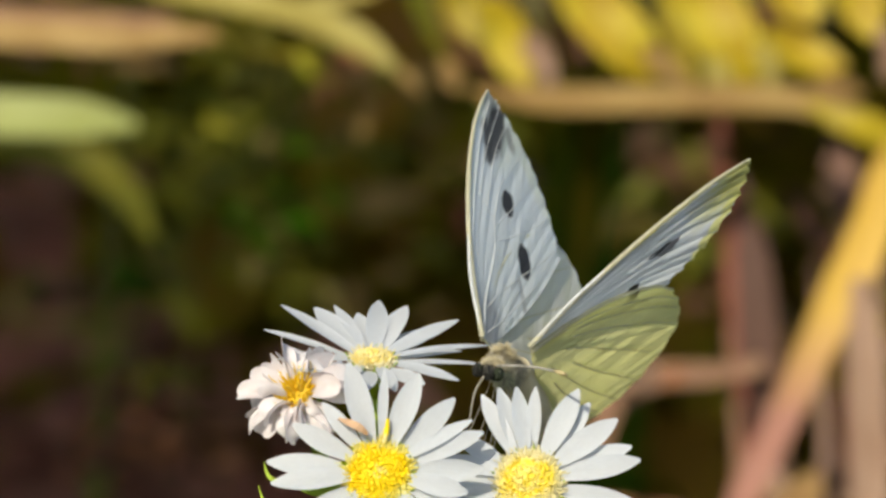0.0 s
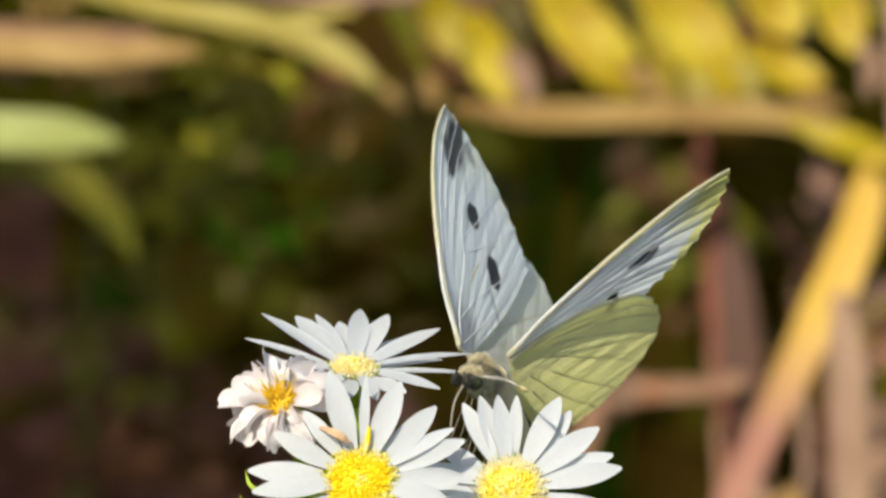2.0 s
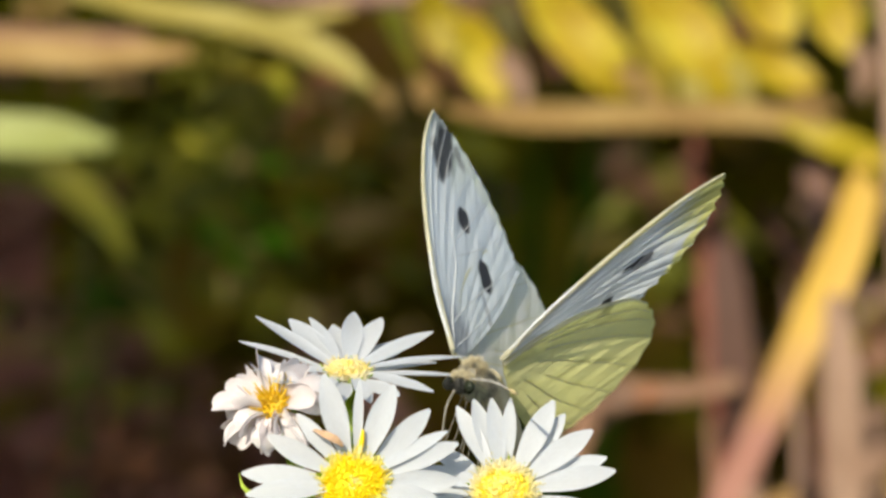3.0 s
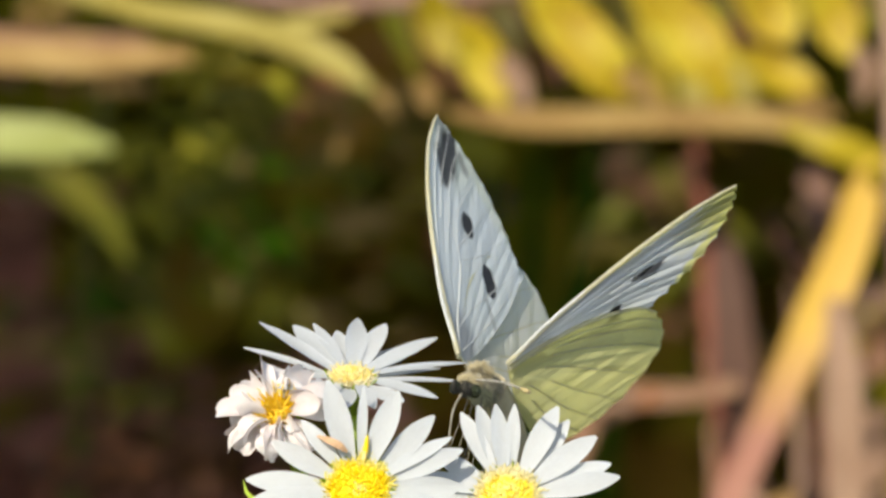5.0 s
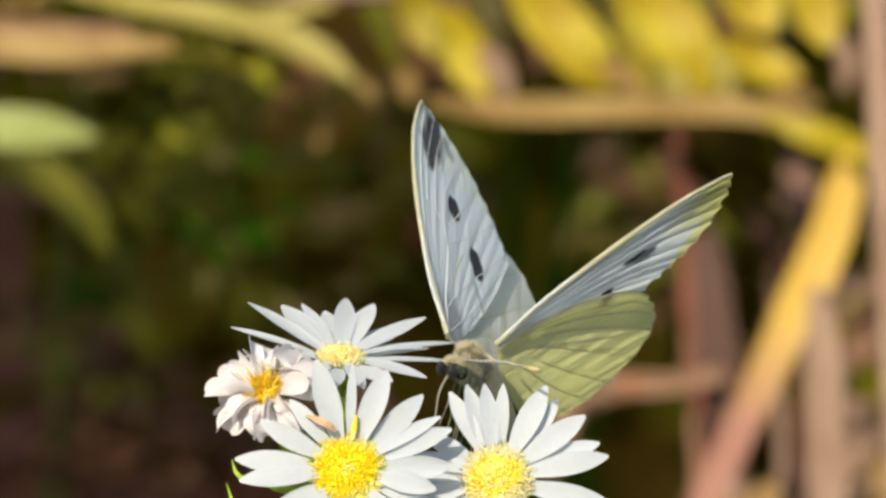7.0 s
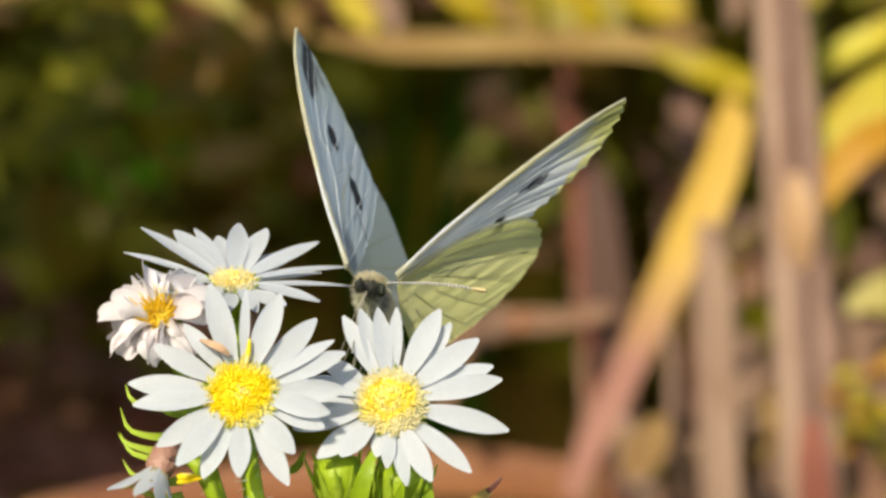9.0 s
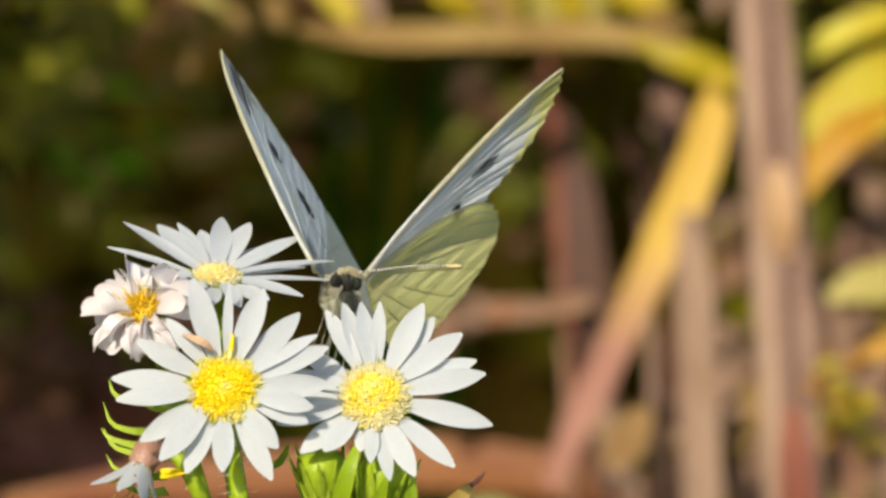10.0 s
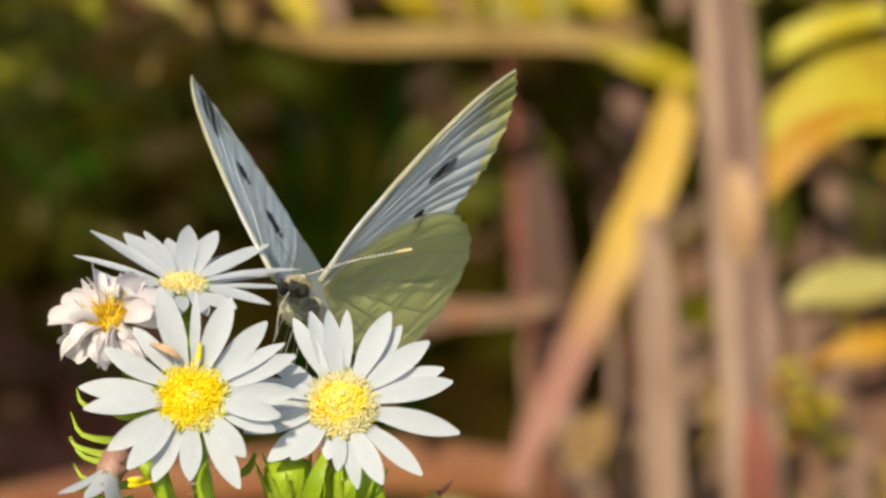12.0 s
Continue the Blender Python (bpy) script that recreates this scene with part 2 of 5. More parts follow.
def wing_material(name, side, base, edge_tint, marks, passing):
    """Scaly wing membrane. marks: ellipses (cx, cy, rx, ry, turn, ragged, colour, depth, hardness) in wing millimetres."""
    m, nt, p, out = material(name)
    vec = coords(nt, (side, 1, 1))
    wob = grain(nt, coords(nt, (side * 0.35, 1.4, 1)), 700, 4)
    scale = grain(nt, vec, 5000, 2)
    broad = grain(nt, vec, 120, 2)
    col = mix_colour(nt, broad, base, edge_tint)
    for cx, cy, rx, ry, turn, ragged, colour, depth, hard in marks:
        k = calc(nt, 'MULTIPLY', ellipse_mask(nt, vec, cx, cy, rx, ry, turn, ragged, wob, hard), depth)
        col = mix_colour(nt, k, col, colour)
    col = mix_colour(nt, calc(nt, 'MULTIPLY', scale, 0.3), col, (0.80, 0.80, 0.83), 'MULTIPLY')
    nt.links.new(col, p.inputs["Base Color"])
    p.inputs["Roughness"].default_value = 0.55
    crease = grain(nt, coords(nt, (side * 0.12, 1, 1)), 620, 3)
    relief = calc(nt, 'ADD', calc(nt, 'MULTIPLY', crease, 1.0), calc(nt, 'MULTIPLY', scale, 0.12))
    nrm = bump(nt, relief, 0.7, 0.0005)
    nt.links.new(nrm, p.inputs["Normal"])
    tr = nt.nodes.new("ShaderNodeBsdfTranslucent")
    nt.links.new(nrm, tr.inputs["Normal"])
    nt.links.new(col, tr.inputs[0])
    ms = nt.nodes.new("ShaderNodeMixShader")
    ms.inputs[0].default_value = passing
    nt.links.new(p.outputs[0], ms.inputs[1])
    nt.links.new(tr.outputs[0], ms.inputs[2])
    nt.links.new(ms.outputs[0], out.inputs[0])
    return m


DARK = (0.035, 0.035, 0.045)
BUFF = (0.97, 0.91, 0.30)


def fore_upper(tip, spot_size):
    return [(22.3, 1.1, 3.5, 1.65, -14, 1.5, DARK, tip, 3.0), (23.2, -1.5, 1.5, 0.7, 40, 1.6, DARK, 0.55 * tip, 2.0), (24.6, 2.2, 1.8, 1.0, 15, 1.6, DARK, 0.45 * tip, 1.6),
            (16.2, -2.0, 1.35, 0.95, 10, 0.8, DARK, 0.97, 5.0), (11.65, -5.4, 1.75 * spot_size, 1.0 * spot_size, 15, 0.9, DARK, 0.97, 6.0),
            (7.5, -5.6, 2.2, 0.35, 25, 0.7, DARK, 0.35, 3.0), (1.0, -0.6, 4.0, 2.2, 5, 0.8, (0.25, 0.27, 0.32), 0.6, 1.5)]


FORE_UNDER = [(27.0, 1.4, 7.2, 4.6, 24, 0.9, BUFF, 0.92, 1.6), (13, 4.9, 13, 1.3, 3, 0.3, BUFF, 0.8, 2.0), (20.8, -6.8, 7.5, 0.9, 55, 0.5, BUFF, 0.85, 2.5),
              (15.2, -1.3, 1.3, 0.7, 10, 0.5, DARK, 0.97, 6.0), (11.8, -5.3, 1.1, 0.5, 15, 0.5, DARK, 0.9, 6.0), (6, 2.2, 7.0, 1.2, 22, 0.6, (0.45, 0.47, 0.45), 0.5, 1.5)]
HIND_UNDER = [(5, -4.5, 7.0, 2.4, -25, 0.8, (0.62, 0.62, 0.40), 0.22, 1.2), (4, -11, 5.0, 1.6, -60, 1.0, (0.58, 0.60, 0.38), 0.25, 1.2),
              (10, -4.0, 5.5, 0.35, -25, 0.7, (0.50, 0.50, 0.20), 0.5, 2.0), (10.5, -10.5, 5.0, 0.3, -40, 0.7, (0.52, 0.52, 0.22), 0.4, 2.0)]
WING_M = {}
for side in (1, -1):
    through_fore, through_hind = (0.5, 0.5) if side == 1 else (0.86, 0.93)
    WING_M["fore", side] = (wing_material("forewing_upper", side, (0.85, 0.915, 0.95), (0.89, 0.94, 0.96), fore_upper(0.92, 1.0) if side == 1 else fore_upper(0.4, 0.6), through_fore),
                            wing_material("forewing_under", side, (0.92, 0.94, 0.95), (0.94, 0.94, 0.92), FORE_UNDER, through_fore))
    WING_M["hind", side] = (wing_material("hindwing_upper", side, (0.90, 0.93, 0.97), (0.93, 0.94, 0.96), [(2, -4, 5, 3, 0, 0.8, (0.5, 0.52, 0.54), 0.3, 1.2)], through_hind),
                            wing_material("hindwing_under", side, (0.96, 0.92, 0.33), (0.97, 0.94, 0.46), HIND_UNDER, through_hind))
RIB = leafy("wing_rib", [(0.0, (0.72, 0.70, 0.52)), (1.0, (0.90, 0.88, 0.74))], scale=400, passing=0.7, rough=0.5)
VEIN = leafy("wing_vein", [(0.0, (0.78, 0.82, 0.84)), (1.0, (0.90, 0.92, 0.90))], scale=400, passing=0.5, rough=0.5)
FUR = leafy("body_fur", [(0.0, (0.62, 0.55, 0.36)), (0.5, (0.78, 0.71, 0.50)), (1.0, (0.88, 0.83, 0.66))], scale=900, passing=0.5, rough=0.8)
FUR_GREY = leafy("body_grey_fur", [(0.0, (0.26, 0.24, 0.18)), (0.5, (0.42, 0.39, 0.31)), (1.0, (0.58, 0.55, 0.46))], scale=900, passing=0.4, rough=0.8)
FUR_DARK = leafy("body_dark", [(0.0, (0.02, 0.02, 0.018)), (0.6, (0.04, 0.04, 0.035)), (1.0, (0.10, 0.10, 0.08))], scale=900, passing=0.0, rough=0.7)
FUR_PALE = leafy("body_pale_fur", [(0.0, (0.562, 0.562, 0.405)), (0.5, (0.742, 0.742, 0.562)), (1.0, (0.9, 0.9, 0.765))], scale=900, passing=0.5, rough=0.8)
EYE = leafy("eye", [(0.0, (0.008, 0.01, 0.006)), (1.0, (0.03, 0.04, 0.02))], scale=2500, passing=0.0, rough=0.25)
BAND = leafy("antenna_pale_band", [(0.0, (0.62, 0.60, 0.52)), (0.5, (0.74, 0.72, 0.66)), (1.0, (0.82, 0.81, 0.76))], scale=600, passing=0.1)
CLUB = leafy("antenna_club", [(0.0, (0.55, 0.44, 0.20)), (1.0, (0.75, 0.66, 0.40))], scale=600, passing=0.1)


# ---- mesh builders ----
def smooth_line(pts, n):
    """n points on a Catmull-Rom curve through pts."""
    pts = [Vector(p) for p in pts]
    ext = [pts[0] * 2 - pts[1]] + pts + [pts[-1] * 2 - pts[-2]]
    out = []
    for i in range(n):
        s = i / (n - 1) * (len(pts) - 1)
        k = min(int(s), len(pts) - 2)
        f = s - k
        a, b, c, d = ext[k:k + 4]
        out.append(0.5 * (2 * b + (c - a) * f + (2 * a - 5 * b + 4 * c - d) * f * f + (3 * b - a - 3 * c + d) * f ** 3))
    return out


def lerp_list(values, s):
    k = min(int(s * (len(values) - 1)), len(values) - 2)
    f = s * (len(values) - 1) - k
    return values[k] * (1 - f) + values[k + 1] * f


def tube(bm, line, radii, sides=8):
    rings = []
    side = None
    for i, p in enumerate(line):
        t = (line[min(i + 1, len(line) - 1)] - line[max(i - 1, 0)]).normalized()
        if side is None:
            side = t.orthogonal().normalized()
        side = (side - t * side.dot(t)).normalized()
        up = t.cross(side)
        r = lerp_list(radii, i / (len(line) - 1))
        rings.append([bm.verts.new(p + (side * math.cos(a) + up * math.sin(a)) * r) for a in [2 * math.pi * j / sides for j in range(sides)]])
    for a, b in zip(rings, rings[1:]):
        for j in range(sides):
            bm.faces.new((a[j], a[(j + 1) % sides], b[(j + 1) % sides], b[j]))
    bm.faces.new(rings[0][::-1])
    bm.faces.new(rings[-1])


def ribbon(bm, line, widths, face, thick, cup=0.0, across=5, ruffle=0.0, turn=0.0, groove=0.0):
    """A leaf or petal along a line: closed thin shell. face: the way its upper side looks. cup: rise of its edges. turn: twist to the tip, degrees."""
    tops, bots = [], []
    n = len(line)
    for i, p in enumerate(line):
        t = (line[min(i + 1, n - 1)] - line[max(i - 1, 0)]).normalized()
        up = face - t * face.dot(t)
        up = up.normalized() if up.length > 1e-6 else t.orthogonal().normalized()
        if turn:
            up = Matrix.Rotation(radians(turn) * i / (n - 1), 3, t) @ up
        side = t.cross(up)
        w = lerp_list(widths, i / (n - 1))
        top, bot = [], []
        for j in range(across):
            x = 2 * j / (across - 1) - 1
            lift = cup * w * x * x + ruffle * w * math.sin(i * 1.7 + j * 2.3) + groove * w * (-1) ** j * math.sin(math.pi * min(1.0, 1.15 * i / (n - 1)))
            c = p + side * (w * 0.5 * x) + up * lift
            h = thick * 0.5 * (1.0 - 0.7 * abs(x))
            top.append(bm.verts.new(c + up * h))
            bot.append(bm.verts.new(c - up * h))
        tops.append(top)
        bots.append(bot)
    for i in range(n - 1):
        for j in range(across - 1):
            bm.faces.new((tops[i][j], tops[i][j + 1], tops[i + 1][j + 1], tops[i + 1][j]))
            bm.faces.new((bots[i][j + 1], bots[i][j], bots[i + 1][j], bots[i + 1][j + 1]))
        bm.faces.new((tops[i][0], tops[i + 1][0], bots[i + 1][0], bots[i][0]))
        bm.faces.new((tops[i + 1][-1], tops[i][-1], bots[i][-1], bots[i + 1][-1]))
    for j in range(across - 1):
        bm.faces.new((tops[0][j + 1], tops[0][j], bots[0][j], bots[0][j + 1]))
        bm.faces.new((tops[-1][j], tops[-1][j + 1], bots[-1][j + 1], bots[-1][j]))


def blob(bm, centre, radii, rings=8, sides=12, rough=0.0, seed=0):
    """A lumpy rounded body with the given half sizes."""
    centre = Vector(centre)
    rows = []
    for i in range(rings + 1):
        a = math.pi * i / rings
        row = []
        for j in range(1 if i in (0, rings) else sides):
            b = 2 * math.pi * j / sides
            v = Vector((math.sin(a) * math.cos(b), math.sin(a) * math.sin(b), math.cos(a)))
            k = 1 + rough * noise.noise(v * 2.5 + Vector((seed, 0, 0)))
            row.append(bm.verts.new(centre + Vector((v.x * radii[0], v.y * radii[1], v.z * radii[2])) * k))
        rows.append(row)
    for a, b in zip(rows, rows[1:]):
        for j in range(sides):
            k = (j + 1) % sides
            if len(a) == 1:
                bm.faces.new((a[0], b[j], b[k]))
            elif len(b) == 1:
                bm.faces.new((a[j], b[0], a[k]))
            else:
                bm.faces.new((a[j], b[j], b[k], a[k]))


def mesh_of(name, bm, *materials):
    me = bpy.data.meshes.new(name)
    bmesh.ops.recalc_face_normals(bm, faces=bm.faces)
    bm.to_mesh(me)
    bm.free()
    for m in materials:
        me.materials.append(m)
    me.shade_smooth()
    me.set_sharp_from_angle(angle=radians(55))
    return me


def part(name, bm, mat, parent, label="", m=None):
    ob = new(name, mesh_of(name, bm, mat))
    ob.parent = parent
    if m is not None:
        ob.matrix_basis = m
    if label:
        tagged(ob, label=label)
    return ob


def frame_on(place, axis, spin=0.0):
    """A pose at place with z along axis."""
    q = axis.to_track_quat('Z', 'Y').to_matrix().to_4x4()
    return Matrix.Translation(place) @ q @ Matrix.Rotation(radians(spin), 4, 'Z')


# ---- ground ----
bm = bmesh.new()
for i in range(-8, 9):
    for j in range(-8, 9):
        x, y = (math.copysign(abs(k) ** 3 * 0.6, k) for k in (i, j))
        bm.verts.new((x, y, 0.012 * noise.noise((x * 3, y * 3, 0)) if abs(i) + abs(j) < 9 else 0.0))
bm.verts.ensure_lookup_table()
for i in range(16):
    for j in range(16):
        a = i * 17 + j
        bm.faces.new([bm.verts[k] for k in (a, a + 17, a + 18, a + 1)])
ground = new("ground", mesh_of("ground", bm, soil()))
tagged(ground, "dark bare soil under the wild plants", "ground", kind="structure")


# ---- undergrowth in the shade behind ----
def foliage(name, label, category, count, seed, low, high, keep, size, mat):
    """A mass of single leaves in the box from low to high, where keep(place) holds."""
    rnd = random.Random(seed)
    bm = bmesh.new()
    for _ in range(count):
        base = Vector((rnd.uniform(low[0], high[0]), rnd.uniform(low[1], high[1]), rnd.uniform(low[2], high[2])))
        if not keep(base):
            continue
        a, e = rnd.uniform(0, 2 * math.pi), rnd.uniform(-0.4, 0.8)
        way = Vector((math.cos(a) * math.cos(e), math.sin(a) * math.cos(e), math.sin(e)))
        ln = size * rnd.uniform(0.6, 1.4)
        w = ln * rnd.uniform(0.3, 0.45)
        ribbon(bm, smooth_line([base, base + way * ln * 0.55, base + way * ln + Vector((0, 0, -0.22 * ln))], 5), [0.2 * w, w, 0.9 * w, 0.05 * w],
               Vector((rnd.uniform(-.6, .6), rnd.uniform(-.9, .3), 1)), 0.0006, 0.1, 3)
    for _ in range(50):
        x, y = rnd.uniform(low[0], high[0]), rnd.uniform(low[1], high[1])
        h = rnd.uniform(0.5, 1.0)
        if keep(Vector((x, y, h))):
            tube(bm, smooth_line([(x, y, -0.01), (x + rnd.uniform(-.04, .04), y, h * .5), (x + rnd.uniform(-.1, .1), y, h)], 6), [0.005, 0.002], 5)
    ob = new(name, mesh_of(name, bm, mat))
    tagged(ob, label, category, kind="stuff")


def in_undergrowth(p):
    far = (p.x / 0.85) ** 2 + ((p.y - 1.75) / 0.75) ** 2
    return far < 1.0 + 0.5 * noise.noise(p * 4) and p.z < 1.1 - 0.45 * far + 0.25 * noise.noise(p * 5)


def in_weeds(p):
    return p.z < 0.53 + 0.03 * noise.noise(p * 14) - 0.6 * max(0.0, p.x + 0.07)


def in_canopy(p):
    """Foliage added above the view, hung over the undergrowth to keep sun and sky off it."""
    return p.y > 0.68 - 0.85 * (p.z - 0.72) + 0.05 * noise.noise(p * 5) and p.y > 0.3 and (p.x / 0.8) ** 2 + ((p.z - 0.75) / 0.5) ** 2 < 1.0 + 0.35 * noise.noise(p * 3.2)


def in_shade_bush(p):
    """An added bush out of view on the sunny side, placed so its shade lies over the undergrowth."""
    q = p.x - 0.53 * p.y
    return ((q + 0.92) / 0.51) ** 4 + ((p.y + 0.02) / 0.45) ** 4 + ((p.z - 0.9) / 0.9) ** 4 < 1.0 + 0.3 * noise.noise(p * 4)


foliage("undergrowth", "dark tangle of green and brown weeds in shade", "undergrowth", 8500, 4, (-0.85, 1.0, 0.0), (0.85, 2.5, 1.1), in_undergrowth, 0.10, SHADE)
foliage("low_weeds", "low reddish brown weeds dying in the shade", "weeds", 260, 17, (-0.20, 0.88, 0.0), (-0.03, 1.02, 0.53), in_weeds, 0.06, BLUSH)
# overhead leaf mass outside the view, added to block light from above
foliage("thicket_foliage", "unseen olive foliage added overhead to darken the undergrowth", "foliage", 8000, 12, (-0.85, 0.3, 0.73), (0.85, 1.9, 1.3), in_canopy, 0.09, OLIVE)
# this bush is never in view; it is added only to cast shade
foliage("tall_bush", "unseen leafy bush added to shade the undergrowth", "bush", 8500, 9, (-1.7, -0.55, 0.02), (-0.15, 0.5, 1.85), in_shade_bush, 0.09, OLIVE)


# ---- the wild plants behind the flowers ----
def plant(name, label, category, root, top_line, radii, mat, stem_label=""):
    """A rooted plant: an Empty on the ground and a stem from there through the given points."""
    base = Vector((root[0], root[1], 0))
    ob = new(name)
    ob.location = base
    tagged(ob, label, category)
    bm = bmesh.new()
    line = [Vector((0, 0, -0.01))] + [p - base for p in top_line]
    tube(bm, smooth_line(line, 26), [r * MM for r in radii], 10)
    part("stem", bm, mat, ob, stem_label)
    return ob


def leaf(parent, pts, widths, mat, face=(0, 0.3, 1), thick=0.35, cup=0.08, label="", ruffle=0.0, turn=0.0, n=16, name="leaf"):
    """A leaf through points (u, v, d) of the cluster's axes, widths in millimetres."""
    base = parent.location
    bm = bmesh.new()
    line = smooth_line([spot(*p) - base for p in pts], n)
    ribbon(bm, line, [w * MM for w in widths], aim(*face), thick * MM, cup, 5, ruffle, turn)
    return part(name, bm, mat, parent, label)


def clump(parent, u, v, d, su, sv, count, size, mats, seed):
    """A loose bunch of small leaves about one twig."""
    rnd = random.Random(seed)
    for _ in range(count):
        a, ln = rnd.uniform(0, 6.28), size * rnd.uniform(0.6, 1.3)
        p = (u + rnd.gauss(0, su), v + rnd.gauss(0, sv), d + rnd.uniform(-12, 12))
        e = (p[0] + math.cos(a) * ln, p[1] + math.sin(a) * ln * 0.7 - 0.2 * ln, p[2] + rnd.uniform(-5, 5))
        m = tuple((x + y) / 2 for x, y in zip(p, e))
        leaf(parent, [p, (m[0], m[1] + 0.15 * ln, m[2] - 3), e], [1, 0.36 * ln, 0.33 * ln, 0.5], rnd.choice(mats), (rnd.uniform(-0.5, 0.3), rnd.uniform(0.2, 0.9), 1), n=7)



MAROON = leafy("leaf_maroon", [(0.2, (0.10, 0.025, 0.015)), (0.5, (0.17, 0.045, 0.028)), (0.8, (0.25, 0.08, 0.05))], scale=60, passing=0.15, rough=0.7)
BUFFLEAF = leafy("leaf_dry_buff", [(0.2, (0.20, 0.11, 0.03)), (0.5, (0.31, 0.19, 0.06)), (0.8, (0.42, 0.29, 0.10))], scale=60, passing=0.25, rough=0.7)
EMBER = leafy("leaf_orange_brown", [(0.2, (0.128, 0.0365, 0.0145)), (0.5, (0.204, 0.0638, 0.0238)), (0.8, (0.289, 0.119, 0.0467))], scale=50, passing=0.2, rough=0.6)
TURNING = turning_leaf("leaf_red_to_yellow", (0.40, 0.185, 0.135), (0.60, 0.38, 0.045), 0.597, 0.617)
TURNING2 = turning_leaf("stalk_leaf_tan_red", (0.34, 0.17, 0.15), (0.50, 0.30, 0.14), 0.57, 0.63)

weed = plant("tall_weed", "tall drying weed with mauve stalk and yellowing leaves", "weed", (0.088, 0.42),
             [spot(90, -200, 395), spot(87.0, -56, 399), spot(85.5, -26, 400), spot(84, 0, 400), spot(82.1, 31, 400), spot(79, 90, 405)], [5.4, 5, 4.7, 4.8, 3.6], MAUVE)
for du, mat, w in ((-3.2, DUST, 3.0), (3.3, MAUVE, 2.4), (0.8, UMBER, 2.0), (-0.8, MAUVE, 2.2), (2.0, DUST, 0.9)):
    leaf(weed, [(90 + du, -120, 391), (87 + du, -56, 392), (85.5 + du, -26, 393), (84 + du, 0, 394), (82.1 + du * 0.9, 31, 395), (80 + du * 0.6, 60, 397)], [w, w, 1.2 * w, 0.9 * w, 0.8 * w], mat, (0.06 * du, 0, 1), name="sheath")
leaf(weed, [(79, 18.5, 424), (76.9, 13.4, 424), (73.7, 2.9, 424), (69.2, -6.9, 424), (64.5, -16.6, 424), (60.0, -26.3, 425), (55.4, -36, 427), (51.7, -43.8, 428), (48, -53, 430)],
     [3.5, 6.5, 7.6, 8, 6.5, 6, 5.6, 5.2, 3], TURNING, (-0.1, 0.3, 1), label="long leaf, yellow above and reddish below", n=22)
leaf(weed, [(83, 14, 408), (79.5, 18.5, 430), (75.1, 20.6, 440), (68.3, 24.2, 445), (59.5, 26.2, 445), (40, 26.2, 445), (22, 26, 445), (13, 26.6, 446), (5, 28.0, 450)], [3, 6, 6, 5.5, 5.4, 5.2, 5.4, 4, 1.5], BUFFLEAF, (0, 0.5, 1), cup=0.15, label="arching dry tan leaf", n=26)
leaf(weed, [(82.5, 14, 406), (78.8, 18.0, 424), (74.5, 20.9, 436), (69.5, 22.8, 440), (64, 25.5, 441)], [4, 6.5, 6, 4.5, 1.2], OLIVEGOLD, (-0.1, 0.3, 1), label="yellow olive leaf")
leaf(weed, [(86, -6, 398), (89.0, 2.0, 398), (93.2, 9.0, 398), (99.4, 13.6, 398), (105.1, 15.6, 399), (112.8, 16.2, 400), (126, 15, 403)], [4, 8, 10.5, 13, 14.5, 15, 6], YELLOW, (-0.25, 0.25, 1), label="broad orange yellow leaf", n=22)
leaf(weed, [(86.5, -5, 395.5), (90.4, 2.0, 395), (95.6, 7.5, 395), (102, 10.6, 396), (112, 11.4, 398)], [3, 6.0, 6.5, 5, 2.5], ORANGE, (-0.3, 0.1, 1), label="curled orange leaf edge")
leaf(weed, [(84, 17, 402), (89, 20.6, 408), (95.2, 24.2, 410), (101.9, 27.1, 410), (112, 29.4, 412)], [3, 4.5, 5, 5.5, 4], YELLOW, (-0.2, 0.5, 1))
leaf(weed, [(85.2, -13, 393), (84.6, -7, 391.5), (84.5, -2, 391.5), (84.0, 3, 392.5)], [2, 6, 5.5, 2], TURNING2, (-0.1, 0.1, 1), label="withered tan leaf wrapped on the stalk")
leaf(weed, [(86.0, -36, 393), (86.6, -44, 391), (87.0, -54, 391), (87.5, -66, 393)], [1.5, 5.5, 6, 3], MAROON, (-0.1, 0.1, 1), label="dark red leaf scale on the stalk")

reed = plant("dry_grass_clump", "clump of dry tan and reddish grass stalks", "grass", (0.07, 0.47),
             [spot(74, -200, 440), spot(73, -60, 440), spot(72.5, -34, 440), spot(71.5, -8, 442), spot(71, 4, 444)], [1.6, 1.4, 1.2, 1.0, 0.7], MAUVE)
leaf(reed, [(74.5, -120, 420), (73.2, -51, 418), (72.6, -31, 418), (72.2, -16.6, 418), (71.4, -5, 420)], [5.5, 6.8, 7.0, 6.4, 3], DUST, (0.1, 0, 1), label="pale dry blade")
leaf(reed, [(63, -120, 470), (61, -56, 470), (59.2, -28, 470), (57.4, -17, 470), (56.3, -2, 472), (54.5, 14, 480)], [4, 5, 6.5, 8, 6.5, 1], UMBER, (-0.2, 0, 1), label="dusty pink withered leaf, coloured dark as if shaded")
leaf(reed, [(58, -110, 476), (56, -50, 476), (55, -30, 476), (53, -5, 478), (51, 25, 480)], [2.5, 3.2, 3.4, 3, 1.8], MAROON, (-0.3, 0, 1), label="dark red withered leaf")
leaf(reed, [(58, -21, 466), (48, -22.5, 462), (38, -23, 460), (30, -28, 458), (27, -38, 458)], [3, 4, 4.5, 5, 3], PINK, (0, 0.3, 1), label="curled pink dry leaf")
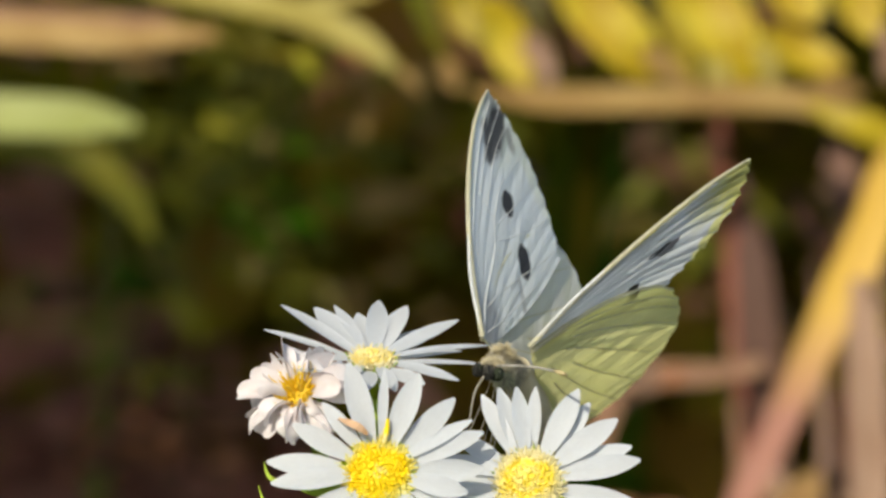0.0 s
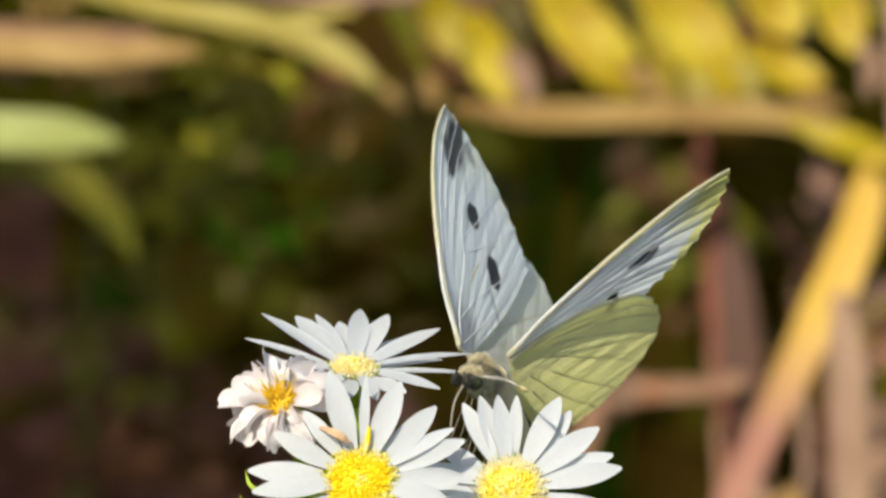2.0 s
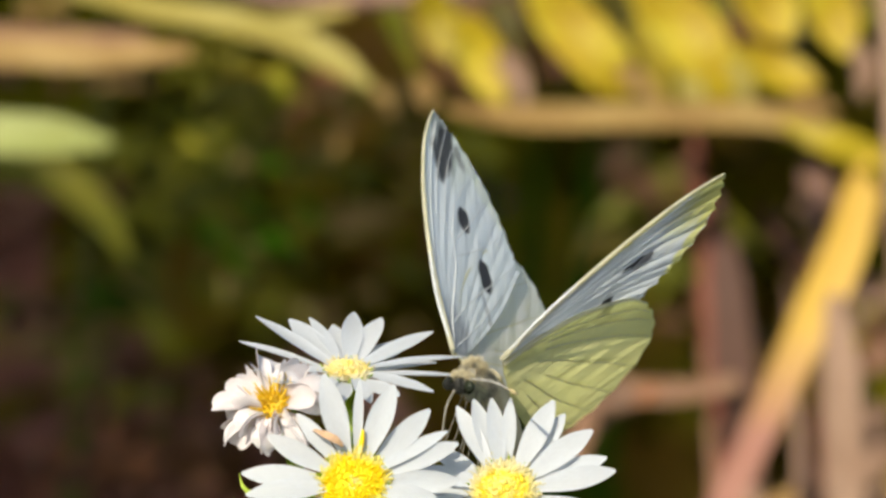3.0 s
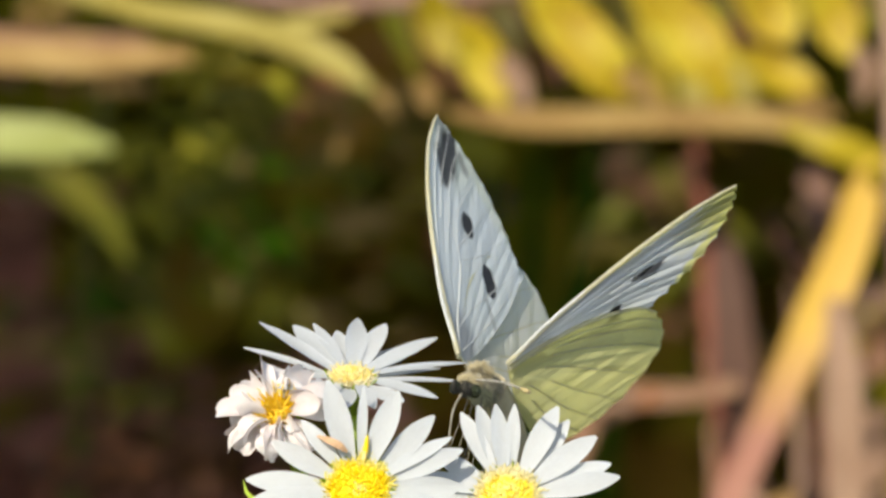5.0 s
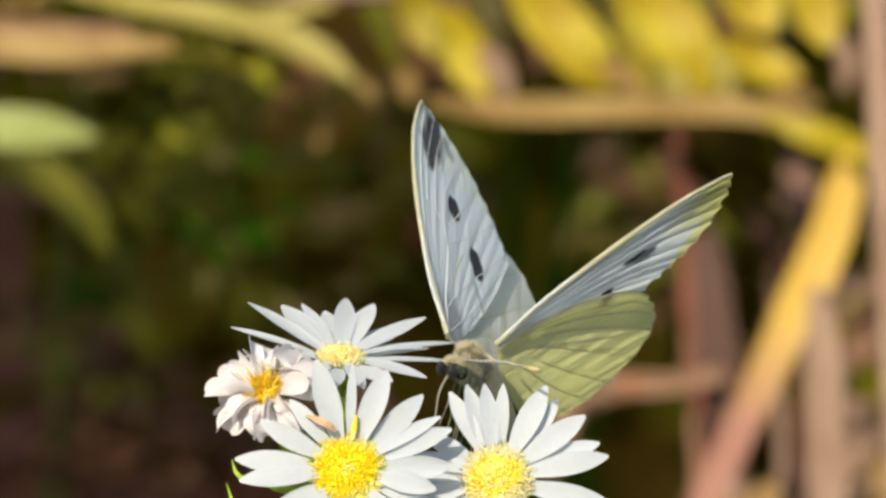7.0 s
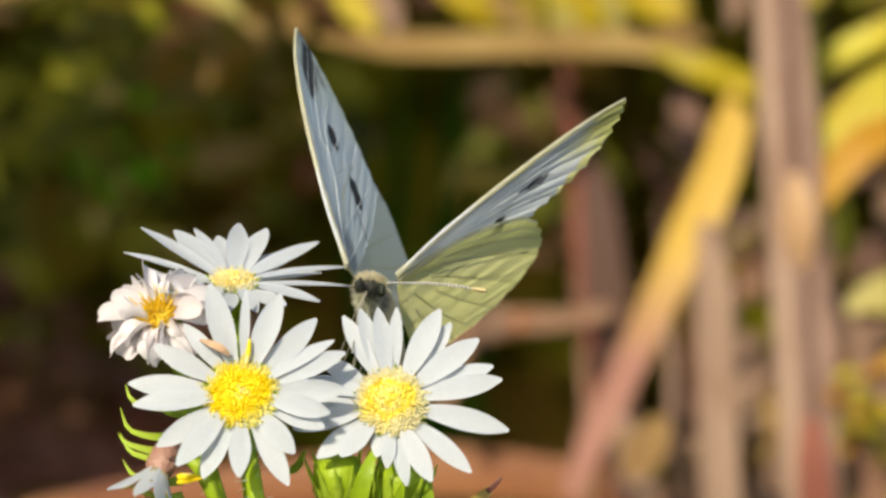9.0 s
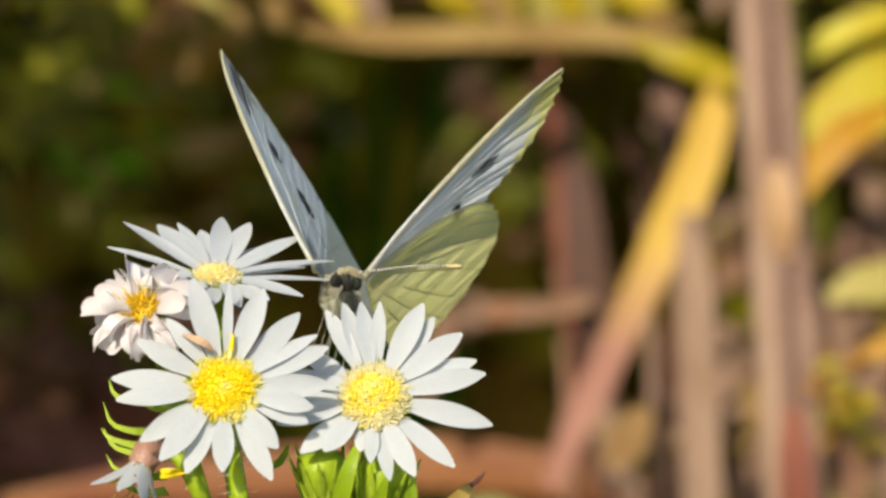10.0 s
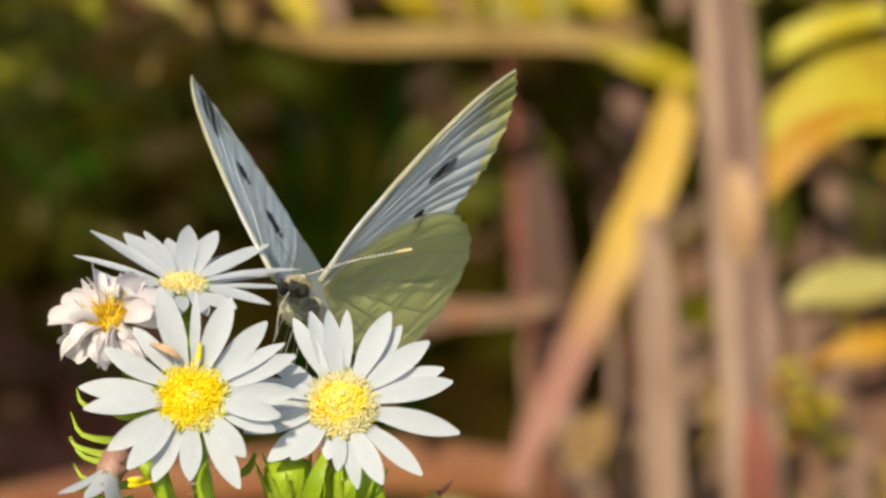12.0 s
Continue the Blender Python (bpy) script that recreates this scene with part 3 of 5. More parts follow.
leaf(reed, [(68, -70, 460), (64, -55, 462), (61, -46, 464), (60, -40, 466)], [3, 5, 5, 2], DUST, (0.2, 0.3, 1))
leaf(reed, [(86, -70, 436), (84, -56, 438), (83, -46, 440), (82, -38, 442)], [3, 6, 5, 2], DUST, (-0.1, 0.3, 1))
leaf(reed, [(92, -70, 430), (84, -52, 440), (80, -42, 446), (82, -28, 450)], [4, 9, 8, 2], DUST, (0.1, 0.2, 1), label="crumpled dusty leaf", ruffle=0.08)
leaf(reed, [(102, -46, 430), (101, -40, 432), (99, -34, 434)], [2, 5, 2], YELLOW, (0.1, 0.3, 1))
leaf(reed, [(98, -28.4, 391), (104.7, -27, 390), (113, -25.6, 391)], [2, 5.5, 4], ORANGE, (0.1, 0.3, 1))
leaf(reed, [(108, -50, 432), (106, -44, 433), (107, -36, 434)], [2, 5, 2], YELLOW, (0.1, 0.3, 1))
leaf(reed, [(118, -70, 450), (110, -62, 452), (104, -58, 454), (96, -60, 456)], [3, 8, 8, 2], PALE, (0.1, 0.3, 1))
leaf(reed, [(92, -19.5, 389), (97, -17.3, 388), (103, -16.6, 388), (113, -15.8, 389)], [2, 6.5, 7.5, 4], PALE, (0.1, 0.4, 1))
for k, (u, top, w, mat) in enumerate(((67, -2, 1.6, MAUVE), (69.5, -26, 2.2, DUST), (71.5, -10, 1.4, MAROON), (79.5, 2, 1.8, DUST), (78, -30, 1.4, MAROON), (53, -14, 1.4, PINK), (95, -20, 2.0, DUST), (98, 2, 1.6, MAUVE), (92.5, -34, 1.8, MAROON))):
    leaf(reed, [(u + 2, -130, 448 + 4 * k), (u + 1, -60, 448 + 4 * k), (u, 0.5 * top - 25, 448 + 4 * k), (u - 1.5, top, 450 + 4 * k)], [w, w, 0.9 * w, 0.4], mat, (-0.2, 0.1, 1), name="blade")
clump(reed, 80, -14, 455, 3, 3, 6, 6, (YELLOW, PALE), 58)
clump(reed, 35, -23.5, 456, 4, 1.8, 10, 7, (PINK, RUST, DUST), 59)

fallen = plant("rusty_weed", "low weed with a long rust coloured leaf", "weed", (0.10, 0.50), [spot(85, -200, 470), spot(80, -80, 470), spot(76, -58, 470)], [3.5, 3, 2], RUST)
leaf(fallen, [(78, -58, 470), (60, -54.5, 472), (30, -51, 476), (5, -52.5, 480), (-25, -55, 484), (-50, -58, 488)], [3, 9, 11, 10, 8, 3], EMBER, (0, 0.6, 1), cup=0.12, label="long arching rust brown leaf")
leaf(fallen, [(28, -66, 440), (33, -60, 440), (38, -57, 440), (44, -58, 440)], [2, 4, 4, 1.5], LIME, (0, 0.5, 1))

shrub = plant("yellow_leaved_shrub", "shrub with rows of sunlit yellow autumn leaves", "shrub", (0.16, 0.50),
              [spot(150, -200, 480), spot(140, -60, 480), spot(120, 40, 476), spot(80, 55, 470), spot(30, 52, 465), spot(-20, 48, 462), spot(-60, 58, 460)], [5, 4.5, 4, 3, 2.4, 1.8, 1], MAUVE)
for pts, w, mat in (([(1, 50), (3.5, 44.5), (6, 37)], 9, OLIVEGOLD), ([(8, 45), (11.5, 37.5), (15, 29)], 9.5, YELLOW), ([(20, 53), (26, 44.5), (33, 36.5), (37.5, 30.5)], 12.5, YELLOW),
                    ([(38, 54), (46, 44.5), (51.5, 37), (54, 28.5)], 14, YELLOW), ([(57, 54), (63, 46.5), (66.5, 40.5)], 11.5, YELLOW), ([(57.5, 38.5), (64, 35), (72, 32.5)], 8.5, YELLOW),
                    ([(69, 54), (74.5, 45.5), (77, 37.5)], 10, YELLOW), ([(86, 50), (92, 41), (95, 34)], 10, OLIVEGOLD), ([(98, 50), (105, 40), (108, 33)], 11, YELLOW), ([(112, 50), (118, 42), (121, 35)], 11, YELLOW)):
    leaf(shrub, [(u, v, 457 + 2 * (k % 2)) for k, (u, v) in enumerate(pts)], [0.4 * w, 0.8 * w, 0.88 * w, 0.78 * w, 0.2 * w], mat, (-0.3, 0.5, 1), cup=0.12, ruffle=0.03, n=12)
# small leaves before the lobes; the PALE ones imitate highlights on the yellow
for pts, w, mat in (([(14.5, 38), (17.5, 34), (19.5, 29)], 4.5, DUST), ([(0, 34), (1.5, 31), (2, 28)], 4, BUFFLEAF), ([(36, 36), (39, 33), (44, 29.5)], 4.5, BUFFLEAF), ([(39, 44), (42, 37), (45, 30)], 4, OLIVEGOLD),
                    ([(56, 37), (58, 33), (59, 29)], 4, PALE), ([(66, 30), (70, 29), (75, 28)], 4, BUFFLEAF), ([(47, 34), (49, 31), (50, 28)], 5, PALE), ([(78, 40), (80, 35), (79, 30)], 4, DUST)):
    leaf(shrub, [(u, v, 455) for u, v in pts], [0.4 * w, w, 0.9 * w, 0.3 * w], mat, (-0.2, 0.5, 1), n=8)

# back row in dark colours: stands in for shaded gaps between the yellow leaves
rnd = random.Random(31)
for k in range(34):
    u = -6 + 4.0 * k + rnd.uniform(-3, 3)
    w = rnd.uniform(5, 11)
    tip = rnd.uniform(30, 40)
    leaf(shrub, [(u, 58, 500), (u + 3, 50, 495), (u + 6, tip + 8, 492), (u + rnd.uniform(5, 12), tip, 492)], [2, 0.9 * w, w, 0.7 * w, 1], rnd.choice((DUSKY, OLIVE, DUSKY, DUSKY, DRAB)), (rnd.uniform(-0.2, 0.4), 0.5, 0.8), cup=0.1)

bramble = plant("dry_bramble", "tangle of dry tan, pink and yellow leaves", "bramble", (0.12, 0.56), [spot(118, -200, 520), spot(112, -70, 520), spot(104, -20, 520), spot(98, 20, 520)], [3, 2.5, 2, 1.2], MAUVE)
for k in range(110):
    u, v, d = rnd.uniform(76, 150), rnd.uniform(-78, 8), rnd.uniform(480, 560)
    a, ln, w = rnd.uniform(0.3, 2.8), rnd.uniform(10, 26), rnd.uniform(3, 8)
    du, dv = math.cos(a) * ln, math.sin(a) * ln
    leaf(bramble, [(u, v, d), (u + du * 0.5 + rnd.uniform(-3, 3), v + dv * 0.5, d - 6), (u + du, v + dv, d)], [1.5, w, 0.9 * w, 1], rnd.choice((DUST, DUSKY, PINK, PINK, MAUVE, DUSKY) if u < 98 else (TAN, TAN, DUST, PINK, YELLOW, YELLOW, PALE, ORANGE, MAUVE)), (rnd.uniform(-0.4, 0.3), rnd.uniform(0.1, 0.8), 1), n=8)

broad = plant("broad_leaved_weed", "weed with long pale green and buff leaves", "weed", (-0.14, 0.50),
              [spot(-125, -200, 470), spot(-118, -40, 468), spot(-108, 30, 462), spot(-100, 70, 460)], [4, 3.5, 3, 2], OLIVE)
leaf(broad, [(-108, 24.5, 458), (-92, 24.2, 457), (-77, 23.6, 455), (-64, 23, 454), (-54.5, 22, 454)], [3, 8, 8.8, 8, 2], LIME, (-0.1, 0.55, 1), label="sunlit light green leaf")
leaf(broad, [(-104, 41, 458), (-84, 38.6, 456), (-60, 37.4, 456), (-40.5, 38.2, 456)], [4, 7.5, 8.5, 3.5], TAN, (0, 0.8, 0.8), label="buff dry leaf")
leaf(broad, [(-100, 44, 462), (-70, 41, 460), (-48, 41, 458)], [3, 6, 2], PINK, (0, 0.8, 0.8))
leaf(broad, [(-70, 52, 460), (-49, 46.2, 456), (-33.9, 43.6, 452), (-21.8, 40, 452), (-13.8, 36, 451), (-8.5, 32, 450)], [2, 5, 6, 7, 5.5, 1.5], PALE, (-0.2, 0.7, 0.8), label="pale yellow leaf")
leaf(broad, [(-60, 52, 470), (-46, 46, 466), (-30, 43, 462), (-12, 46, 460)], [2, 5, 5, 2], PALE, (0, 0.7, 0.8))


leaf(broad, [(-37, 45, 490), (-34.5, 38, 490), (-32.5, 31, 490), (-32.5, 23, 492)], [3, 8, 9, 3], OLIVE, (-0.2, 0.4, 1), label="olive leaf hanging down")
leaf(broad, [(-42, 38, 486), (-36, 36.5, 484), (-28, 36.5, 484)], [2, 5, 2], OLIVEGOLD, (-0.2, 0.5, 1))
clump(broad, -80, 37, 470, 16, 4, 14, 12, (TAN, PINK, BUFFLEAF), 41)
clump(broad, -36, 40, 480, 7, 4, 10, 9, (DROPPED, OLIVE, YELLOW), 42)
clump(broad, -33, 29, 500, 3.5, 4, 10, 9, (DROPPED, DROPPED, OLIVE), 43)
clump(broad, -14, 31, 480, 6, 3, 8, 8, (BUFFLEAF, RUST), 44)
dim = plant("shaded_weed", "olive and brown weed in shade, olive leaves brightened as sun patches", "weed", (-0.10, 0.95),
            [spot(-100, -300, 900), spot(-92, -60, 900), spot(-84, 40, 900), spot(-80, 80, 900)], [4, 3.5, 3, 2], OLIVE)
leaf(broad, [(-100, 22, 560), (-89.6, 21, 560), (-78, 19, 560), (-68.5, 15.5, 560), (-62, 9.5, 562), (-58, 2, 564)], [4, 7, 8, 8, 6, 2], OLIVE, (-0.1, 0.6, 1), label="drooping olive leaf")
leaf(broad, [(-105, 13, 620), (-92, 13, 620), (-80, 10, 620)], [3, 6, 2], DUSKY, (-0.1, 0.6, 1))
clump(broad, -66, -8, 620, 3.5, 4.5, 10, 9, (DRAB, GRASS, GRASS), 70)
clump(broad, -35, 8, 620, 5, 8, 14, 9, (DRAB, GRASS, DRAB), 71)
clump(broad, -72, -40, 620, 4, 3, 9, 9, (DUSKY,), 72)
clump(broad, -51, -41, 620, 4, 5, 10, 9, (DUSKY, DUSKY, RUST), 73)
clump(broad, -60, -26, 620, 7, 4, 8, 9, (OLIVE, DUSKY), 74)
# bright olive leaves in these clumps imitate patches of sun by colour alone
clump(dim, -76, -10, 900, 7, 10, 14, 16, (DROPPED, OLIVE), 45)
clump(dim, -44, 40, 900, 7, 6, 12, 14, (DROPPED, DROPPED, OLIVE), 52)
clump(dim, -8, 36, 900, 16, 8, 20, 16, (DROPPED, OLIVE, BUFFLEAF), 53)
clump(dim, -62, 24, 860, 14, 13, 26, 16, (DROPPED, OLIVE), 54)
clump(dim, -40, 14, 900, 8, 14, 26, 15, (DROPPED, OLIVE, OLIVE), 46)
clump(dim, -84, -52, 900, 9, 6, 16, 16, (DUSKY, RUST), 47)
clump(dim, -62, -48, 900, 7, 8, 16, 16, (DUSKY, DUSKY, RUST), 48)
clump(reed, 94, -36, 394, 2.2, 3.6, 14, 5.0, (YELLOW, ORANGE, YELLOW), 55)
clump(reed, 98, -41, 394, 2.0, 2.4, 8, 5.0, (YELLOW, PALE), 78)
for pts, w, mat in (([(93, -20), (96, -27), (97, -33)], 5, DUST), ([(100, -22), (101, -32), (103, -42)], 8, DUST), ([(107, -22), (108, -34), (109, -46)], 9, PINK), ([(95, -40), (97, -48), (98, -56)], 7, PINK),
                    ([(103, -38), (104, -47), (105, -56)], 8, DUST), ([(91, -46), (92.5, -52), (93, -60)], 4, TAN), ([(110, -40), (112, -50), (113, -58)], 8, TAN)):
    leaf(reed, [(u, v, 402) for u, v in pts], [0.5 * w, w, 0.9 * w, 0.4 * w], mat, (-0.3, 0.3, 1), cup=0.1, ruffle=0.04, n=10)
for pts, w, mat in (([(76.5, -50), (80.5, -42), (84, -35)], 9, TAN), ([(58.5, -49), (62, -44), (65, -39)], 8, TAN), ([(83, -52), (82, -45), (80, -38)], 6, DUST)):
    leaf(reed, [(u, v, 430) for u, v in pts], [0.4 * w, w, 0.9 * w, 0.3 * w], mat, (-0.3, 0.4, 1), cup=0.1, ruffle=0.05, n=10)
clump(reed, 81, -45, 436, 4, 5, 12, 7, (DUST, TAN, TAN), 56)
clump(reed, 104, -43, 440, 5, 4, 10, 7, (YELLOW, PALE), 76)
clump(reed, 112, -36, 446, 5, 6, 10, 8, (TAN, PINK, PALE), 77)
clump(reed, 63, -45, 455, 3, 3, 9, 6.5, (DUST, TAN, PINK), 57)
clump(dim, -98, -22, 900, 12, 8, 12, 16, (OLIVE, BUFFLEAF), 49)
clump(dim, -4, 6, 880, 8, 22, 16, 14, (BUFFLEAF, RUST, OLIVE), 50)
clump(dim, 62, 14, 800, 8, 16, 26, 14, (OLIVE, DUSKY, DRAB), 51)

grass = plant("green_grass_tuft", "tuft of dark green grass blades", "grass", (0.03, 1.02), [spot(35, -350, 1000), spot(36, -116, 1000), spot(37, -35, 1000)], [2.4, 1.8, 1.2], GRASS)
for u0, u1, v1, w in ((42, 53, 46, 8), (30, 35, 39, 7), (51, 60, 23, 7), (23, 19, 35, 7), (35, 46, 12, 8)):
    leaf(grass, [(35, -300, 1000), (u0, -93, 1000), (0.4 * u0 + 0.6 * u1, v1 - 35, 1000), (u1, v1, 1000)], [3, w, w, 1], GRASS, (-0.3, 0.3, 1), name="blade")


# ---- the aster ----
ASTER_ROOT = Vector((0.0, 0.06, 0.0))
aster = new("white_aster")
aster.location = ASTER_ROOT
tagged(aster, "white wild aster with yellow centres, rooted in soil", "flower")


def petal_mesh(seed, length, width, lift, droop, mat, curl=0.0, turn=0.0, prof=None, cup=None):
    """A ray petal along +x from the head's rim: narrow at its base, blunt and slightly notched at its tip."""
    rnd = random.Random(seed)
    bm = bmesh.new()
    pts = []
    ang = radians(lift)
    p = Vector((0, 0, 0))
    sway = rnd.uniform(-0.05, 0.05)
    for i in range(12):
        pts.append(p.copy())
        s = i / 11
        a = ang - radians(droop) * s - radians(curl) * s * s
        p = p + Vector((math.cos(a), sway * s, math.sin(a))) * (length * MM / 11)
    prof = prof or [0.42, 0.56, 0.71, 0.85, 0.95, 1.0, 0.98, 0.90, 0.74, 0.48, 0.13]
    ribbon(bm, pts, [width * MM * k for k in prof], Vector((0, 0, 1)), 0.05 * MM, rnd.uniform(0.02, 0.10) if cup is None else cup * rnd.uniform(0.6, 1.3), 9, 0.006, turn + rnd.uniform(-16, 16), groove=0.011)
    return mesh_of("petal", bm, mat)


def disc_mesh(radius, height, mat, florets, seed, spiky=0.0):
    """The crowded centre: many small florets on a dome, opening from the rim inwards."""
    rnd = random.Random(seed)
    bm = bmesh.new()
    blob(bm, (0, 0, 0), (radius * 1.0 * MM, radius * 1.0 * MM, height * 0.9 * MM), 10, 24, 0.16, seed)
    for i in range(florets):
        r = math.sqrt((i + 0.5) / florets)
        a = i * 2.39996
        base = Vector((math.cos(a) * r * radius, math.sin(a) * r * radius, height * (1 - r * r) * 0.9 + 0.05)) * MM
        out = Vector((math.cos(a) * r * 0.9, math.sin(a) * r * 0.9, 0.8)).normalized()
        out = (out + Vector((rnd.uniform(-.25, .25), rnd.uniform(-.25, .25), 0))).normalized()
        ln = (rnd.uniform(0.16, 0.4) + 0.4 * r ** 3 * rnd.uniform(0.5, 1.3) + spiky * rnd.random()) * MM
        w = rnd.uniform(0.10, 0.20) * (0.75 if spiky else 1.0) * (1.0 - 0.25 * r ** 4) * MM
        tube(bm, [base, base + out * ln * 0.6, base + out * ln], [w, w * 1.25, w * rnd.uniform(0.2, 0.7)], 5)
        if r > 0.5 and rnd.random() < 0.25:
            tip = base + out * ln
            tube(bm, [tip, tip + (out + Vector((rnd.uniform(-.6, .6), rnd.uniform(-.6, .6), 0.2))) * 0.35 * MM], [0.05 * MM, 0.04 * MM], 4)
    return mesh_of("disc", bm, mat)


def involucre(bm, radius, depth):
    """The green cup below a head: a rounded bell with three rows of narrow pointed scales."""
    prof = [(0.0, -depth), (0.35, -depth * 0.98), (0.7, -depth * 0.75), (0.9, -depth * 0.4), (0.95, 0.0)]
    rings = [[bm.verts.new(Vector((math.cos(a) * r * radius, math.sin(a) * r * radius, z)) * MM) for a in [2 * math.pi * j / 14 for j in range(14)]] for r, z in prof[1:]]
    bottom = bm.verts.new(Vector((0, 0, -depth * MM)))
    for j in range(14):
        bm.faces.new((bottom, rings[0][(j + 1) % 14], rings[0][j]))
        for a, b in zip(rings, rings[1:]):
            bm.faces.new((a[j], a[(j + 1) % 14], b[(j + 1) % 14], b[j]))
    for row in range(3):
        for k in range(13):
            a = 2 * math.pi * (k + 0.5 * row) / 13
            out = Vector((math.cos(a), math.sin(a), 0))
            z = -depth * (0.95 - 0.28 * row)
            r0 = radius * (0.5 + 0.2 * row)
            pts = [(out * r0 + Vector((0, 0, z))) * MM, (out * (r0 + 0.45) + Vector((0, 0, z + depth * 0.3))) * MM, (out * (r0 + 0.95 + 0.15 * (k % 3)) + Vector((0, 0, z + depth * 0.6))) * MM]
            ribbon(bm, smooth_line(pts, 5), [0.5 * MM, 0.75 * MM, 0.5 * MM, 0.06 * MM], out, 0.15 * MM, 0.1, 3)


def flower_head(place, axis, petals, radius, width, lift, droop, seed, mats=(PETAL, DISC), disc_h=1.2, label="", florets=420, spiky=0.0, curl=0.0, prof=None, cup=None, twist=0):
    """A daisy head. petals: for each the bearing in degrees (0 to the right, 90 up), its reach from the centre in millimetres and its share of the usual width."""
    rnd = random.Random(seed)
    bm = bmesh.new()
    involucre(bm, radius * 0.8, 3.6)
    right = (AXIS_U - axis * AXIS_U.dot(axis)).normalized()
    turn = Matrix((right, axis.cross(right), axis)).transposed().to_4x4()
    head = part("flower_head", bm, GREEN, aster, label, Matrix.Translation(place - ASTER_ROOT) @ turn)
    disc = new("disc", disc_mesh(radius, disc_h, mats[1], florets, seed, spiky))
    disc.parent = head
    for k, (bearing, reach, share, rise) in enumerate(petals):
        me = petal_mesh(seed * 50 + k, reach - radius * 0.8, width * share * rnd.uniform(0.94, 1.06), lift + rise, droop + rnd.uniform(-5, 5), mats[0], curl * rnd.uniform(0.5, 1.2), turn=rnd.uniform(-twist, twist), prof=prof, cup=cup)
        ob = new("petal", me)
        ob.parent = head
        ob.matrix_basis = (Matrix.Rotation(radians(bearing), 4, 'Z') @ Matrix.Translation((radius * 0.8 * MM, 0, (0.05 + 0.4 * (k % 2)) * MM))
                           @ Matrix.Rotation(radians(rnd.uniform(-10, 10)), 4, 'X'))
    return head


FLOWERS = {
    "a": (spot(-5.6, -19.6, -5.0), aim(0.06, 0.22, 0.97)),
    "b": (spot(7.6, -20.6, -2.0), aim(-0.02, 0.33, 0.94)),
    "c": (spot(-12.7, -12.9, -1.0), aim(-0.25, 0.5, 0.83)),
    "d": (spot(-6.3, -10.2, 3.0), aim(0.04, 0.91, 0.41)),
    "e": (spot(-12.5, -25.5, -3.4), aim(-0.35, -0.75, 0.55)),
}
first_head = flower_head(*FLOWERS["a"], [(22, 9.9, 1, 0), (31, 9.5, 0.7, -4), (44, 9.4, 1, 2), (67, 9.4, 1.1, 4), (86, 9.2, 0.5, 6), (107, 10.0, 1.15, 4), (128, 8.0, 0.8, -4), (152, 8.7, 1, 0),
                            (175, 9.9, 1, 0), (188, 9.6, 1, 3), (213, 8.8, 1, 0), (229, 8.8, 1.05, 3), (245, 8.3, 1.05, 0), (268, 7.6, 1, 3), (297, 9.2, 1, 0), (311, 7.2, 1, 5), (338, 7.9, 1, 0),
                            (347, 8.0, 0.9, 5), (2, 9.2, 1, 3)],
            3.0, 2.0, 8, 12, 1, label="open aster head facing the light")
bm = bmesh.new()
tube(bm, smooth_line([Vector((0, 0, 0)), Vector((0.0002, 0.0009, 0.0004)), Vector((0.0003, 0.0020, 0.0006))], 6), [0.24 * MM, 0.26 * MM, 0.14 * MM], 7)
part("floret", bm, DISC, first_head, "tall yellow floret", Matrix.Translation((0.0004, 0.0026, 0.0008)))
flower_head(*FLOWERS["b"], [(346, 10.7, 1, 0), (10, 10.0, 1, 3), (20, 9.6, 1, 0), (34, 9.6, 1.05, 4), (52, 9.0, 1, 0), (60, 9.4, 1.05, 5), (86, 8.6, 0.7, 8), (98, 8.7, 0.9, 3), (109, 9.0, 0.9, 6), (118, 9.0, 0.9, 0),
                            (145, 7.6, 0.9, -4), (162, 8.4, 0.9, -8), (178, 8.6, 1, -6), (196, 9.0, 1, -4), (218, 8.3, 1, 0), (229, 6.9, 1, 4), (255, 5.2, 0.8, 0), (266, 6.2, 0.7, 0), (279, 7.8, 0.75, 0), (294, 8.4, 1, 3), (316, 9.6, 1, 0)],
            3.0, 2.0, 8, 12, 2, (PETAL, DISC_PALE), label="open aster head with a paling centre", disc_h=1.7)
flower_head(*FLOWERS["d"], [(162, 10.4, 0.62, 12), (147, 10.2, 1.05, 18), (124, 9.6, 1.25, 14), (112, 9.4, 0.8, 11), (100, 8.6, 1.1, 8), (88, 9.8, 1.25, 13), (72, 9.7, 1.25, 15), (59, 8.8, 1.15, 2), (50, 8.2, 1.0, 4), (41, 10.0, 1.1, 10), (30, 9.2, 1.0, 0),
                            (20, 11.2, 0.8, 4), (8, 10.6, 0.8, -1), (340, 8.2, 0.9, 0), (312, 7.2, 1, 8), (290, 6.6, 0.9, 2), (264, 6.2, 1.0, 6), (240, 7.0, 0.9, 2), (215, 8.2, 1, 12), (192, 8.6, 1, 8)],
            1.75, 1.75, 0, 6, 3, (PETAL, DISC_CREAM), label="aster head opening upwards", disc_h=1.1, florets=260)
wilt = random.Random(21)
